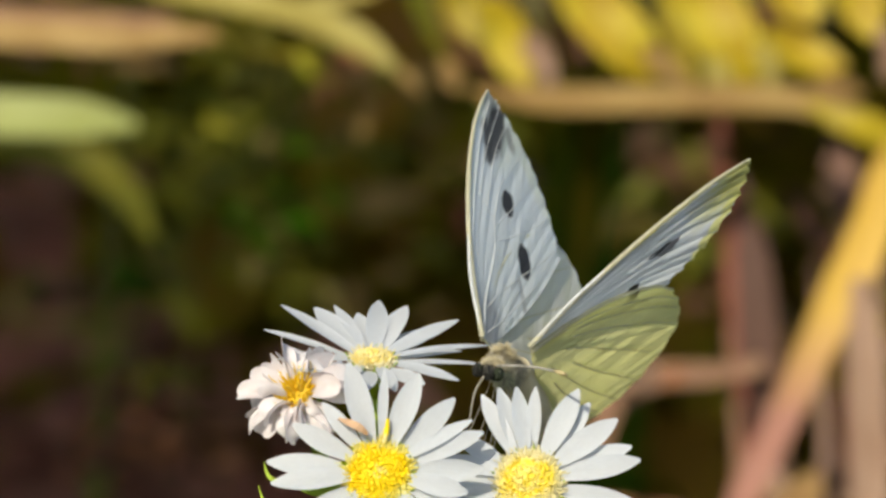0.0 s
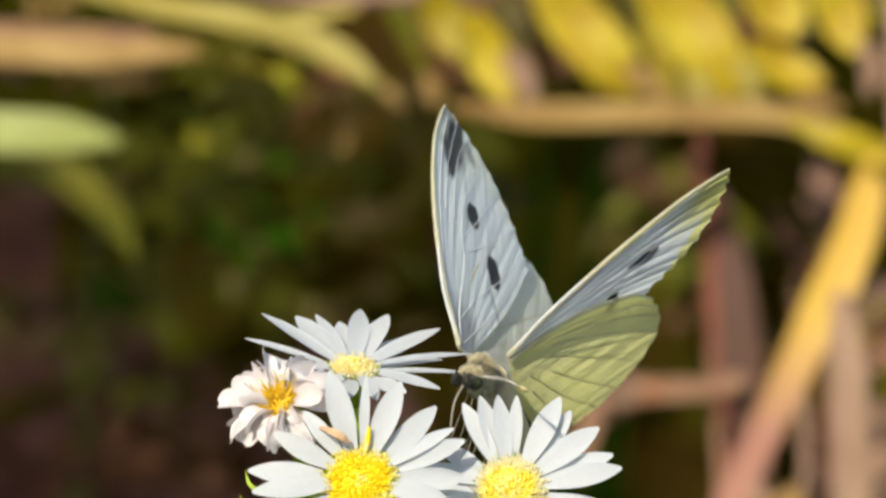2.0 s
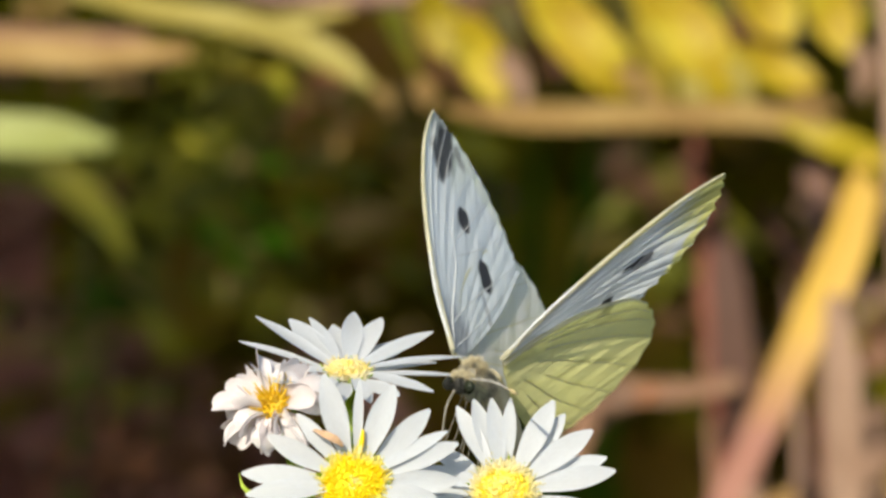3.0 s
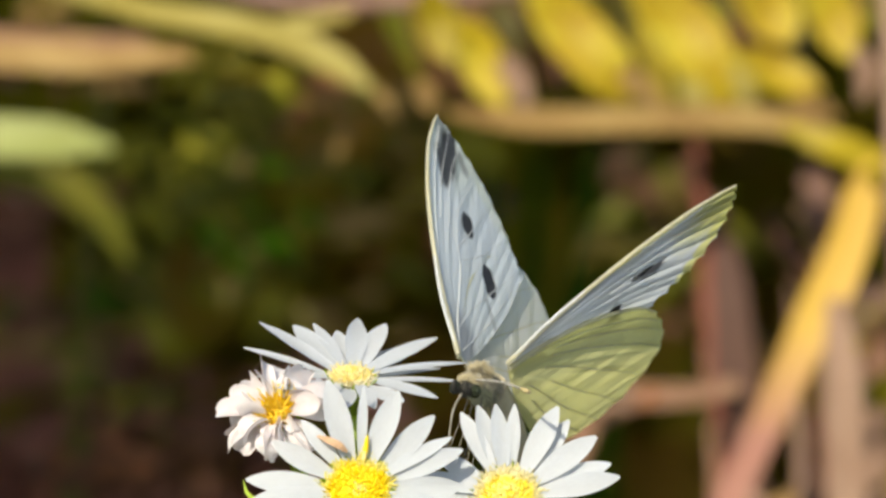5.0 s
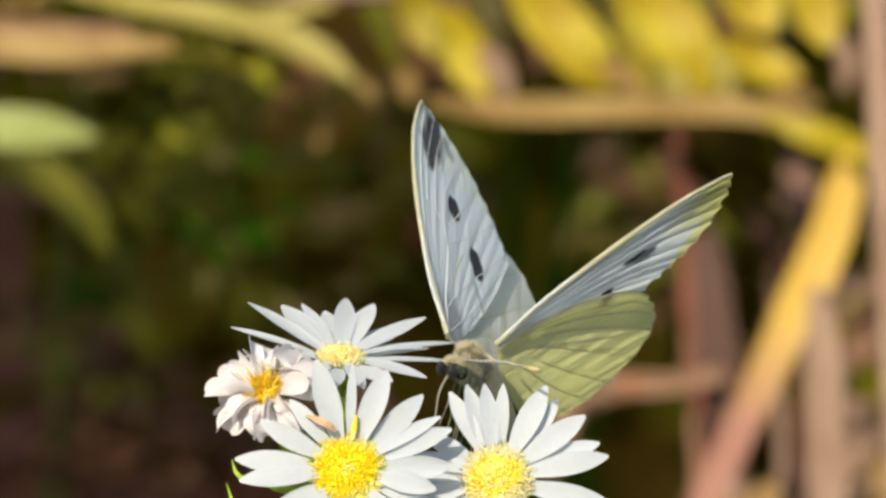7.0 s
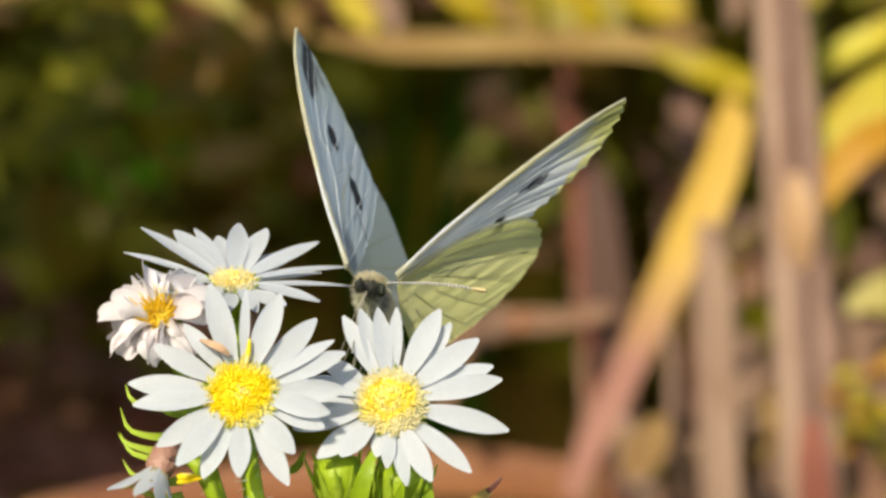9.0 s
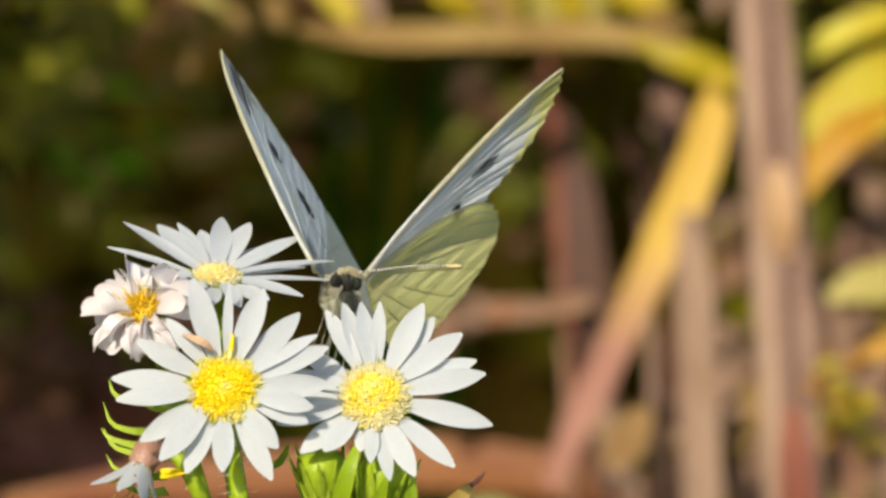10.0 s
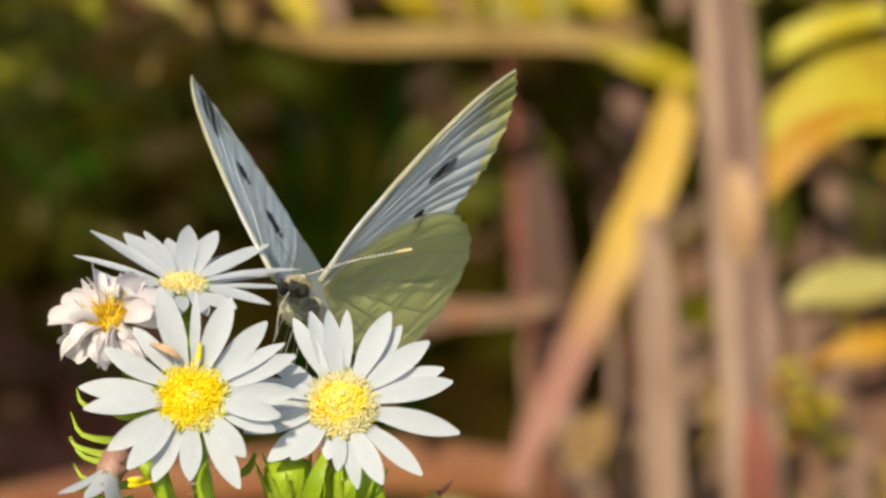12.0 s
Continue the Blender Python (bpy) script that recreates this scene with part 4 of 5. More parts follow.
flower_head(*FLOWERS["c"], [(16 * k + wilt.uniform(-9, 9), wilt.uniform(4.5, 6.0), wilt.uniform(0.7, 1.15), wilt.uniform(-30, 34)) for k in range(23)]
            + [(52 * k + wilt.uniform(-15, 15), wilt.uniform(3.4, 4.4), wilt.uniform(0.8, 1.25), wilt.uniform(20, 50)) for k in range(7)], 1.6, 1.75, 20, 0, 4, (PETAL_OLD, DISC_OLD), 1.2,
            "fading aster head with curled petals", 80, 1.2, 125, [0.5, 0.56, 0.66, 0.82, 1.0, 1.14, 1.22, 1.24, 1.18, 0.96, 0.5], 0.26, 95)

# stems from the heads down to one stalk
JOINT = spot(0, -62, 22)


def stalk(pts, radii, hairs=0, seed=0):
    line = smooth_line([p - ASTER_ROOT for p in pts], 18)
    bm = bmesh.new()
    tube(bm, line, [r * MM for r in radii], 10)
    ob = part("stem", bm, GREEN, aster)
    if hairs:
        rnd = random.Random(seed)
        bm = bmesh.new()
        for _ in range(hairs):
            k = rnd.randrange(1, 17)
            p = line[k].lerp(line[k - 1], rnd.random())
            t = (line[k] - line[k - 1]).normalized()
            o = Vector((rnd.gauss(0, 1), rnd.gauss(0, 1), rnd.gauss(0, 1)))
            o = (o - t * o.dot(t)).normalized()
            r = radii[0] * MM
            tube(bm, [p + o * r * 0.8, p + o * (r + 0.5 * MM) + t * 0.1 * MM, p + o * (r + rnd.uniform(0.6, 1.0) * MM)], [0.03 * MM, 0.02 * MM, 0.01 * MM], 3)
        part("hair", bm, HAIR, ob, "fine white hairs")
    return ob


def below(key, dist):
    place, axis = FLOWERS[key]
    return place - axis * dist * MM


stalk([below("a", 3.2), spot(-5.0, -25, -1), spot(-4.2, -30, -3.5), spot(-3, -42, 4), JOINT], [0.9, 0.75, 0.75, 0.8, 0.9, 1.1], 120, 1)
stalk([below("b", 3.2), below("b", 7) + AXIS_V * -2 * MM, spot(4.5, -34, 8), spot(2, -46, 14), JOINT], [0.9, 0.75, 0.75, 0.8, 0.9, 1.1], 80, 2)
stalk([below("c", 3.2), spot(-10.5, -20, 6), spot(-7, -32, 10), spot(-3, -48, 16), JOINT], [0.8, 0.65, 0.65, 0.8, 1.0])
stalk([below("d", 3.2), spot(-6, -18, 3), spot(-4.5, -32, 9), spot(-2, -48, 16), JOINT], [0.8, 0.7, 0.7, 0.8, 1.0])
stalk([spot(-12, -25.5, -2.5), spot(-9.8, -25.5, -3.5), spot(-7.8, -29, -3.5), spot(-5.5, -36, 2), spot(-3, -48, 12), JOINT], [0.5, 0.7, 0.75, 0.8, 0.9, 1.0], 60, 3)
stalk([JOINT + AXIS_V * 2 * MM, spot(0, -120, 26), spot(4, -300, 20), Vector((0.0, 0.06, -0.01))], [1.2, 1.6, 2.0, 2.6])


def green_leaf(pts, widths, face=(0, 0.3, 1), mat=GREEN, name="bract", label=""):
    bm = bmesh.new()
    ribbon(bm, smooth_line([spot(*p) - ASTER_ROOT for p in pts], 9), [w * MM for w in widths], aim(*face), 0.2 * MM, 0.15, 5)
    return part(name, bm, mat, aster, label)


# unopened side buds below the front heads: slim green funnels of narrow overlapping scales
def scale_mesh(length, width):
    bm = bmesh.new()
    ribbon(bm, smooth_line([Vector((0, 0, 0)), Vector((0.28 * MM, 0, 0.5 * length * MM)), Vector((0.42 * MM, 0, length * MM))], 6), [k * width * MM for k in (0.9, 1.0, 0.85, 0.5, 0.06)], Vector((1, 0, 0)), 0.16 * MM, -0.16, 5)
    return mesh_of("scale", bm, BRACT)


SCALES = [scale_mesh(ln, 0.95) for ln in (3.0, 3.6, 4.2)]
for u, v, d, ax, r, dp in ((2.8, -26.2, -0.6, aim(-0.10, 0.93, 0.36), 2.3, 8.5), (8.6, -26.8, -1.0, aim(0.16, 0.93, 0.33), 2.4, 8.5)):
    bm = bmesh.new()
    shape = [(0.30, -1.0), (0.42, -0.86), (0.62, -0.6), (0.82, -0.35), (0.97, -0.12), (0.9, 0.03), (0.5, 0.10)]
    rings = [[bm.verts.new(Vector((math.cos(a) * q * r, math.sin(a) * q * r, z * dp)) * MM) for a in [2 * math.pi * k / 18 for k in range(18)]] for q, z in shape]
    for lo, hi in zip(rings, rings[1:]):
        for k in range(18):
            bm.faces.new((lo[k], lo[(k + 1) % 18], hi[(k + 1) % 18], hi[k]))
    bm.faces.new(rings[0][::-1])
    bm.faces.new(rings[-1])
    bud = part("bud", bm, GREEN, aster, "slim bright green flower bud", Matrix.Translation(-ASTER_ROOT) @ frame_on(spot(u, v, d), ax))
    for row, (z, q) in enumerate(((-0.86, 0.42), (-0.62, 0.60), (-0.36, 0.80))):
        for k in range(11):
            ob = new("scale", SCALES[row])
            ob.parent = bud
            ob.matrix_basis = Matrix.Rotation(2 * math.pi * (k + 0.5 * row) / 11, 4, 'Z') @ Matrix.Translation((q * r * MM, 0, z * dp * MM)) @ Matrix.Rotation(radians(9), 4, 'Y')
green_leaf([(3.4, -36, 0), (4.2, -31, -2.5), (5.2, -27, -4), (6.2, -24.5, -3)], [1.0, 1.7, 1.5, 0.4])
green_leaf([(6.8, -36, 1), (7.6, -31, -2.5), (8.6, -27.5, -4)], [1.0, 1.8, 0.4])
green_leaf([(9, -36, 1), (10.5, -31, -1.5), (11.0, -27, -2)], [1.0, 1.8, 0.3])
green_leaf([(0.0, -25, 4), (-0.8, -26.5, 3), (-2.6, -27.2, 2)], [0.3, 0.8, 0.3])
tipleaf = green_leaf([(10, -38, 2), (13, -32, 1), (15.5, -29.2, 0), (16.6, -28.2, 0)], [1.5, 1.7, 1.2, 0.45], (0.3, 0.3, 1), DRYTIP, "bract", "dry tan bract")
bm = bmesh.new()
ribbon(bm, smooth_line([spot(16.1, -28.6, -0.1) - ASTER_ROOT, spot(16.8, -28.0, -0.1) - ASTER_ROOT, spot(17.4, -27.3, -0.1) - ASTER_ROOT], 6), [0.5 * MM, 0.5 * MM, 0.15 * MM], aim(0.3, 0.3, 1), 0.25 * MM, 0.1, 5)
part("tip", bm, DARKTIP, tipleaf, "dark scorched tip")
# curled green bracts about the withered head
for u, v, du, dv in ((-14.4, -19.6, -1.3, 1.0), (-14.2, -22.2, -2.0, 1.6), (-13.8, -24.2, -2.4, 1.4), (-13.6, -26.2, -2.4, 1.0), (-13.4, -27.6, -1.8, -0.2), (-12.4, -20.2, -0.4, 1.8), (-11.6, -20.0, 0.3, 1.4), (-14.5, -23.4, -1.9, 0.4)):
    green_leaf([(u + 2.6, v - 1.2, -1), (u + 1.0, v - 1.2, -3.2), (u + du * 0.6, v - 0.5, -4), (u + du, v + dv * 0.9, -3.6)], [0.95, 0.7, 0.4, 0.05], mat=BRACT)

green_leaf([(-9.1, -14.9, -4.5), (-8.2, -15.2, -6.0), (-7.2, -15.7, -6.2), (-6.6, -16.2, -5.8)], [0.3, 0.7, 0.75, 0.3], (0.1, 0.6, 1), WITHER, "dry_petal", "curled tan dead petal")

# the spent head hanging below, with its last white petals
place, axis = FLOWERS["e"]
bm = bmesh.new()
blob(bm, (0, 0, 0), (1.35 * MM, 1.35 * MM, 2.1 * MM), 12, 18, 0.18, 3)
spent = part("flower_head", bm, BUD, aster, "spent pinkish brown head with drooping petals", Matrix.Translation(-ASTER_ROOT) @ frame_on(place, axis))
for a, ln, tw in ((0, 6.4, 10), (38, 7.2, -20), (70, 6.6, 25), (110, 6.0, 0), (330, 6.6, 20)):
    ob = new("petal", petal_mesh(300 + a, ln, 1.6, 62, 10, PETAL, 0, tw))
    ob.parent = spent
    ob.matrix_basis = Matrix.Rotation(radians(a), 4, 'Z') @ Matrix.Translation((1.0 * MM, 0, 1.4 * MM))
bm = bmesh.new()
rnd = random.Random(8)
for k in range(14):
    a = rnd.uniform(0, 6.28)
    o = Vector((math.cos(a), math.sin(a), 0))
    p0 = o * 1.1 * MM + Vector((0, 0, 1.5 * MM))
    tube(bm, smooth_line([p0, p0 + (o * 0.5 + Vector((0, 0, 1.5))) * MM, p0 + (o * 1.2 + Vector((rnd.uniform(-1, 1), rnd.uniform(-1, 1), 2.4))) * MM], 6), [0.1 * MM, 0.06 * MM], 4)
part("filament", bm, DRYTIP, spent, "withered filaments")
bm = bmesh.new()
for k in range(9):
    p0 = Vector((rnd.uniform(-1.1, -0.3), rnd.uniform(-0.4, 0.4), rnd.uniform(-0.4, 0.4))) * MM
    p1 = p0 + Vector((rnd.uniform(0.9, 1.7), rnd.uniform(-0.25, 0.45), rnd.uniform(-0.3, 0.3))) * MM
    tube(bm, smooth_line([p0, p0.lerp(p1, 0.5), p1], 5), [0.14 * MM, 0.24 * MM, 0.2 * MM, 0.06 * MM], 6)
part("yellow_floret", bm, DISC, aster, "bright yellow floret tuft", Matrix.Translation(spot(-10.2, -26.9, -5.5) - ASTER_ROOT))

# ---- the butterfly ----
butterfly = new("butterfly")
tagged(butterfly, "white butterfly with dark wing tips feeding on aster", "butterfly")


def wing_mesh(name, side, lead, outer, trail, veins, relief, mats, net=()):
    """A wing membrane over a net between its leading edge, outer margin and trailing edge: two skins of scales, pleated along the veins."""
    nu, nv = 30, 72
    lead_l, trail_l, outer_l = (smooth_line([(x, y, 0) for x, y in c], n) for c, n in ((lead, nu + 1), (trail, nu + 1), (outer, nv + 1)))
    base0, base1, tip, torn = lead_l[0], trail_l[0], outer_l[0], outer_l[-1]
    skins = []

    def warp(v):
        return v + 0.028 * math.sin(9.5 * v + lead[1][0])

    bm = bmesh.new()
    for skin in (1, -1):
        rows = []
        for i in range(nu + 1):
            u = i / nu
            row = []
            for j in range(nv + 1):
                v = j / nv
                p = lead_l[i] * (1 - v) + trail_l[i] * v + (base0.lerp(base1, v)) * (1 - u) + outer_l[j] * u
                p = p - ((base0 * (1 - v) + base1 * v) * (1 - u) + (tip * (1 - v) + torn * v) * u)
                pleat = relief * min(1.0, u * 2.2) * (abs(math.sin(math.pi * warp(v) * veins)) ** 0.5 - 0.7)
                if i == nu:
                    k = 0.12 * math.cos(2 * math.pi * v * veins) + 0.22 * noise.noise((v * 34, lead[1][0], side))
                    p = p + (p - base0).normalized() * k
                bow = -0.012 * p.length * math.sin(math.pi * v) * u
                row.append(bm.verts.new(Vector((p.x * side, p.y, pleat + bow + skin * 0.035)) * MM))
            rows.append(row)
        skins.append(rows)
        for i in range(nu):
            for j in range(nv):
                f = bm.faces.new((rows[i][j], rows[i + 1][j], rows[i + 1][j + 1], rows[i][j + 1]))
                f.material_index = 0 if skin == 1 else 1
    top, bot = skins
    rim = [(0, j) for j in range(nv + 1)] + [(i, nv) for i in range(1, nu + 1)] + [(nu, j) for j in range(nv - 1, -1, -1)] + [(i, 0) for i in range(nu - 1, 0, -1)]
    for (a, b), (c, d) in zip(rim, rim[1:] + rim[:1]):
        bm.faces.new((top[a][b], top[c][d], bot[c][d], bot[a][b])).material_index = 1
    # the stout rib along the leading edge
    first = len(bm.faces)
    tube(bm, [Vector((p.x * side, p.y, 0.0)) * MM for p in lead_l], [0.26 * MM, 0.2 * MM, 0.1 * MM], 6)
    lines = [min(range(nv + 1), key=lambda j: abs(warp(j / nv) - k / veins)) for k in range(1, veins)]
    rays = [[(top[i][j].co + bot[i][j].co) * 0.5 for i in range(4 + 4 * (j % 3), nu + 1)] for j in lines]
    vein_lines = []
    skin_mid = [(top[i][j].co + bot[i][j].co) * 0.5 for i in range(nu + 1) for j in range(nv + 1)] if net else []
    for thick, pts in net:
        ray = []
        for q in smooth_line([(x * side, y, 0) for x, y in pts], 18):
            q = q * MM
            ray.append(Vector((q.x, q.y, min(skin_mid, key=lambda c: (c.x - q.x) ** 2 + (c.y - q.y) ** 2).z)))
        vein_lines.append((ray, thick))
    for ray in [] if net else rays:
        vein_lines.append((ray, 0.08))
    bm.faces.ensure_lookup_table()
    for f in bm.faces[first:]:
        f.material_index = 2
    ob = new(name, mesh_of(name, bm, *mats, RIB))
    ob.parent = butterfly
    for ray, thick in vein_lines:
        bm = bmesh.new()
        tube(bm, ray, [thick * MM, 0.85 * thick * MM, 0.6 * thick * MM], 6)
        part("vein", bm, VEIN if net else RIB, ob)
    return ob


FORE_LEAD = [(0, 0.3), (4.6, 2.3), (9.5, 3.8), (15, 4.6), (20.6, 4.5), (24.2, 3.6), (26.0, 2.8)]
FORE_OUTER = [(26.0, 2.8), (25.3, -0.5), (23.6, -4.2), (21.3, -7.1), (18.6, -9.2), (15.4, -10.9)]
FORE_TRAIL = {1: [(0, -1.2), (4, -4.4), (9.5, -8.0), (15.4, -10.9)], -1: [(0, -0.9), (5, -3.2), (10, -6.4), (15.4, -10.9)]}
HIND_LEAD = [(0, -0.2), (5, -0.4), (10, -1.8), (14.7, -4.6), (17.0, -7.4)]
HIND_OUTER = [(17.0, -7.4), (17.8, -10.6), (17.0, -14.2), (13.5, -17.3), (9.2, -18.9), (5.0, -18.8)]
HIND_TRAIL = [(0, -1.5), (0.8, -7.0), (2.5, -14.0), (5.0, -18.8)]
# forewing veins: thickness and course: the bundle along the leading edge, the long cell, and branches from its end to the margin
FORE_NET = [(0.17, [(0.6, 0.6), (5, 2.9), (11, 4.0), (17, 4.3), (22, 3.9)]), (0.14, [(0.6, 0.4), (5, 2.3), (11, 3.3), (16, 3.5), (21, 3.2), (25, 2.4)]),
            (0.16, [(0.6, 0.1), (4, 0.3), (7.5, -0.2), (10.5, -0.5), (13.2, 0.0)]), (0.08, [(13.2, 0.0), (14.0, 1.6), (14.2, 3.3)]),
            (0.09, [(13.2, 0.0), (17.0, -0.5), (20.2, -2.2), (23.8, -4.0)]), (0.09, [(14.0, 1.2), (18.0, 1.0), (22.0, 0.2), (25.0, -1.4)]), (0.09, [(14.2, 2.6), (19, 2.3), (25.6, 0.6)]),
            (0.09, [(12.6, -0.3), (15.2, -2.2), (17.9, -4.0), (21.6, -6.6)]), (0.09, [(11.0, -0.5), (13.2, -3.2), (15.4, -5.6), (18.9, -8.8)]),
            (0.10, [(3.0, 0.2), (6.5, -2.2), (11.2, -6.2), (15.9, -10.2)]), (0.09, [(0.8, -0.4), (4.0, -3.0), (8.0, -5.9), (13.0, -9.2)])]
wings = {}
for side in (1, -1):
    wings["fore", side] = wing_mesh("forewing", side, FORE_LEAD, FORE_OUTER, FORE_TRAIL[side], 9, 0.09 if side == 1 else 0.30, WING_M["fore", side], FORE_NET)
    wings["hind", side] = wing_mesh("hindwing", side, HIND_LEAD, HIND_OUTER, HIND_TRAIL, 8, 0.07, WING_M["hind", side])


def furry(bm, centre, radii, count, length, seed):
    rnd = random.Random(seed)
    for _ in range(count):
        v = Vector((rnd.gauss(0, 1), rnd.gauss(0, 1), rnd.gauss(0, 1))).normalized()
        p = (Vector(centre) + Vector((v.x * radii[0], v.y * radii[1], v.z * radii[2])) * 0.95) * MM
        d = (v + Vector((rnd.uniform(-.5, .5), rnd.uniform(-.8, .2), rnd.uniform(-.5, .5)))).normalized()
        tube(bm, [p, p + d * length * rnd.uniform(0.5, 1.1) * MM], [0.05 * MM, 0.015 * MM], 3)


bm = bmesh.new()
blob(bm, (0, 0.2 * MM, -0.9 * MM), (1.3 * MM, 2.4 * MM, 1.2 * MM), 10, 14, 0.1, 1)
furry(bm, (0, 0.2, -0.9), (1.3, 2.4, 1.2), 800, 0.7, 1)
thorax = part("thorax", bm, FUR_GREY, butterfly, "furry grey thorax")
bm = bmesh.new()
furry(bm, (0, 1.9, -0.35), (0.85, 0.7, 0.55), 520, 0.75, 11)
part("mane", bm, FUR, thorax, "tan tuft of long fur")
bm = bmesh.new()
blob(bm, (0, 0.6 * MM, -1.6 * MM), (0.9 * MM, 1.6 * MM, 1.0 * MM), 10, 14, 0.1, 4)
furry(bm, (0, 0.6, -1.6), (0.9, 1.6, 1.0), 700, 0.6, 4)
part("chest", bm, FUR_PALE, butterfly, "grey green furry chest")
bm = bmesh.new()
line = smooth_line([Vector((0, -1.5, -0.3)) * MM, Vector((0, -7, -1.0)) * MM, Vector((0, -13, -2.0)) * MM, Vector((0, -16, -2.4)) * MM], 14)
tube(bm, line, [1.5 * MM, 1.6 * MM, 1.5 * MM, 1.1 * MM, 0.4 * MM], 12)
part("abdomen", bm, FUR, butterfly, "slim grey abdomen")
bm = bmesh.new()
blob(bm, (0, 0, 0), (0.95 * MM, 0.8 * MM, 0.8 * MM), 8, 12, 0.1, 2)
furry(bm, (0, 0.1, -0.1), (0.9, 0.75, 0.75), 240, 0.35, 3)
HEAD_AT = Vector((0, 5.2, -2.0)) * MM
head = part("head", bm, FUR_DARK, butterfly, "small dark furry head", Matrix.Translation(HEAD_AT))
bm = bmesh.new()
blob(bm, (0, -0.05 * MM, 0.55 * MM), (0.95 * MM, 0.75 * MM, 0.42 * MM), 8, 12, 0.1, 6)
furry(bm, (0, -0.05, 0.55), (0.95, 0.75, 0.42), 620, 0.5, 5)
part("crest", bm, FUR, head, "buff fur on the crown")
for s in (1, -1):
    bm = bmesh.new()
    blob(bm, (0, 0, 0), (0.48 * MM, 0.64 * MM, 0.64 * MM), 10, 14)
    part("eye", bm, EYE, head, "dark green eye", Matrix.Translation(Vector((1.0 * s, 0.45, -0.35)) * MM))
    bm = bmesh.new()
    tube(bm, smooth_line([Vector((0.5 * s, 0.9, -0.8)) * MM, Vector((0.6 * s, 1.7, -0.9)) * MM, Vector((0.5 * s, 2.3, -0.3)) * MM], 6), [0.26 * MM, 0.28 * MM, 0.1 * MM], 6)
    furry(bm, (0.55 * s, 1.6, -0.8), (0.26, 0.5, 0.4), 40, 0.3, 7)
    part("palp", bm, FUR_DARK, head, "dark bristly palp")


def antenna():
    """A thin banded antenna along +x with a buff club at its end."""
    bm = bmesh.new()
    n = 26
    line = smooth_line([Vector((0, 0, 0)), Vector((0.0055, 0, 0.0003)), Vector((0.011, 0, 0))], n)
    tube(bm, line[:-3], [0.075 * MM, 0.055 * MM, 0.055 * MM, 0.075 * MM], 6)
    rod = len(bm.faces)
    for k in range(0, n - 4):
        d = (line[k + 1] - line[k]) * 0.5
        tube(bm, [line[k], line[k] + d], [0.085 * MM, 0.085 * MM], 6)
    bm.faces.ensure_lookup_table()
    for f in bm.faces[rod:]:
        f.material_index = 1
    ob = new("antenna", mesh_of("antenna", bm, FUR_DARK, BAND))
    ob.parent = butterfly
    tagged(ob, label="banded dark and white antenna")
    bm = bmesh.new()
    tube(bm, line[-5:], [0.09 * MM, 0.16 * MM, 0.2 * MM, 0.1 * MM], 7)
    part("club", bm, CLUB, ob, "buff tip")
    return ob


feelers = (antenna(), antenna())
bm = bmesh.new()
tube(bm, smooth_line([Vector((0, 1.0, -1.0)) * MM, Vector((0, 1.6, -3.0)) * MM, Vector((-0.3, 1.2, -5.5)) * MM, Vector((-0.8, 2.2, -7.5)) * MM], 10), [0.12 * MM, 0.08 * MM, 0.06 * MM], 6)
part("proboscis", bm, FUR_GREY, head, "thin grey brown proboscis")
for s in (1, -1):
    for k, (y, out, fwd, drop) in enumerate(((2.0, 0.3, 0.1, 6.5), (0.8, 0.6, -0.6, 7.0), (-0.4, 0.8, -2.0, 7.5))):
        bm = bmesh.new()
        p = Vector((0.6 * s, y - 0.8, -2.0))
        q = p + Vector((out * 0.2 * s, fwd * 0.6 - 0.3, -1.2))
        r = q + Vector((0.1 * s, fwd * 0.6, -drop * 0.5))
        e = r + Vector((0.1 * s, fwd * 0.4, -drop * 0.4))
        tube(bm, smooth_line([v * MM for v in (p, q, r, e)], 10), [0.09 * MM, 0.05 * MM, 0.04 * MM, 0.03 * MM], 6)
        part("leg", bm, FUR_GREY, butterfly, "thin grey leg")

# ---- what moves ----
HINGE = Vector((2.3, 2.0, 0.8)) * MM


def wing_pose(rise, twist, sweep, side):
    """A wing's pose on the body: raised, twisted about its length and swept, in degrees; mirrored for side -1."""
    m = Matrix.Rotation(radians(-rise * side), 4, 'Y') @ Matrix.Rotation(radians(twist), 4, 'X') @ Matrix.Rotation(radians(sweep * side), 4, 'Z')
    return Matrix.Translation((HINGE.x * side, HINGE.y, HINGE.z)) @ m


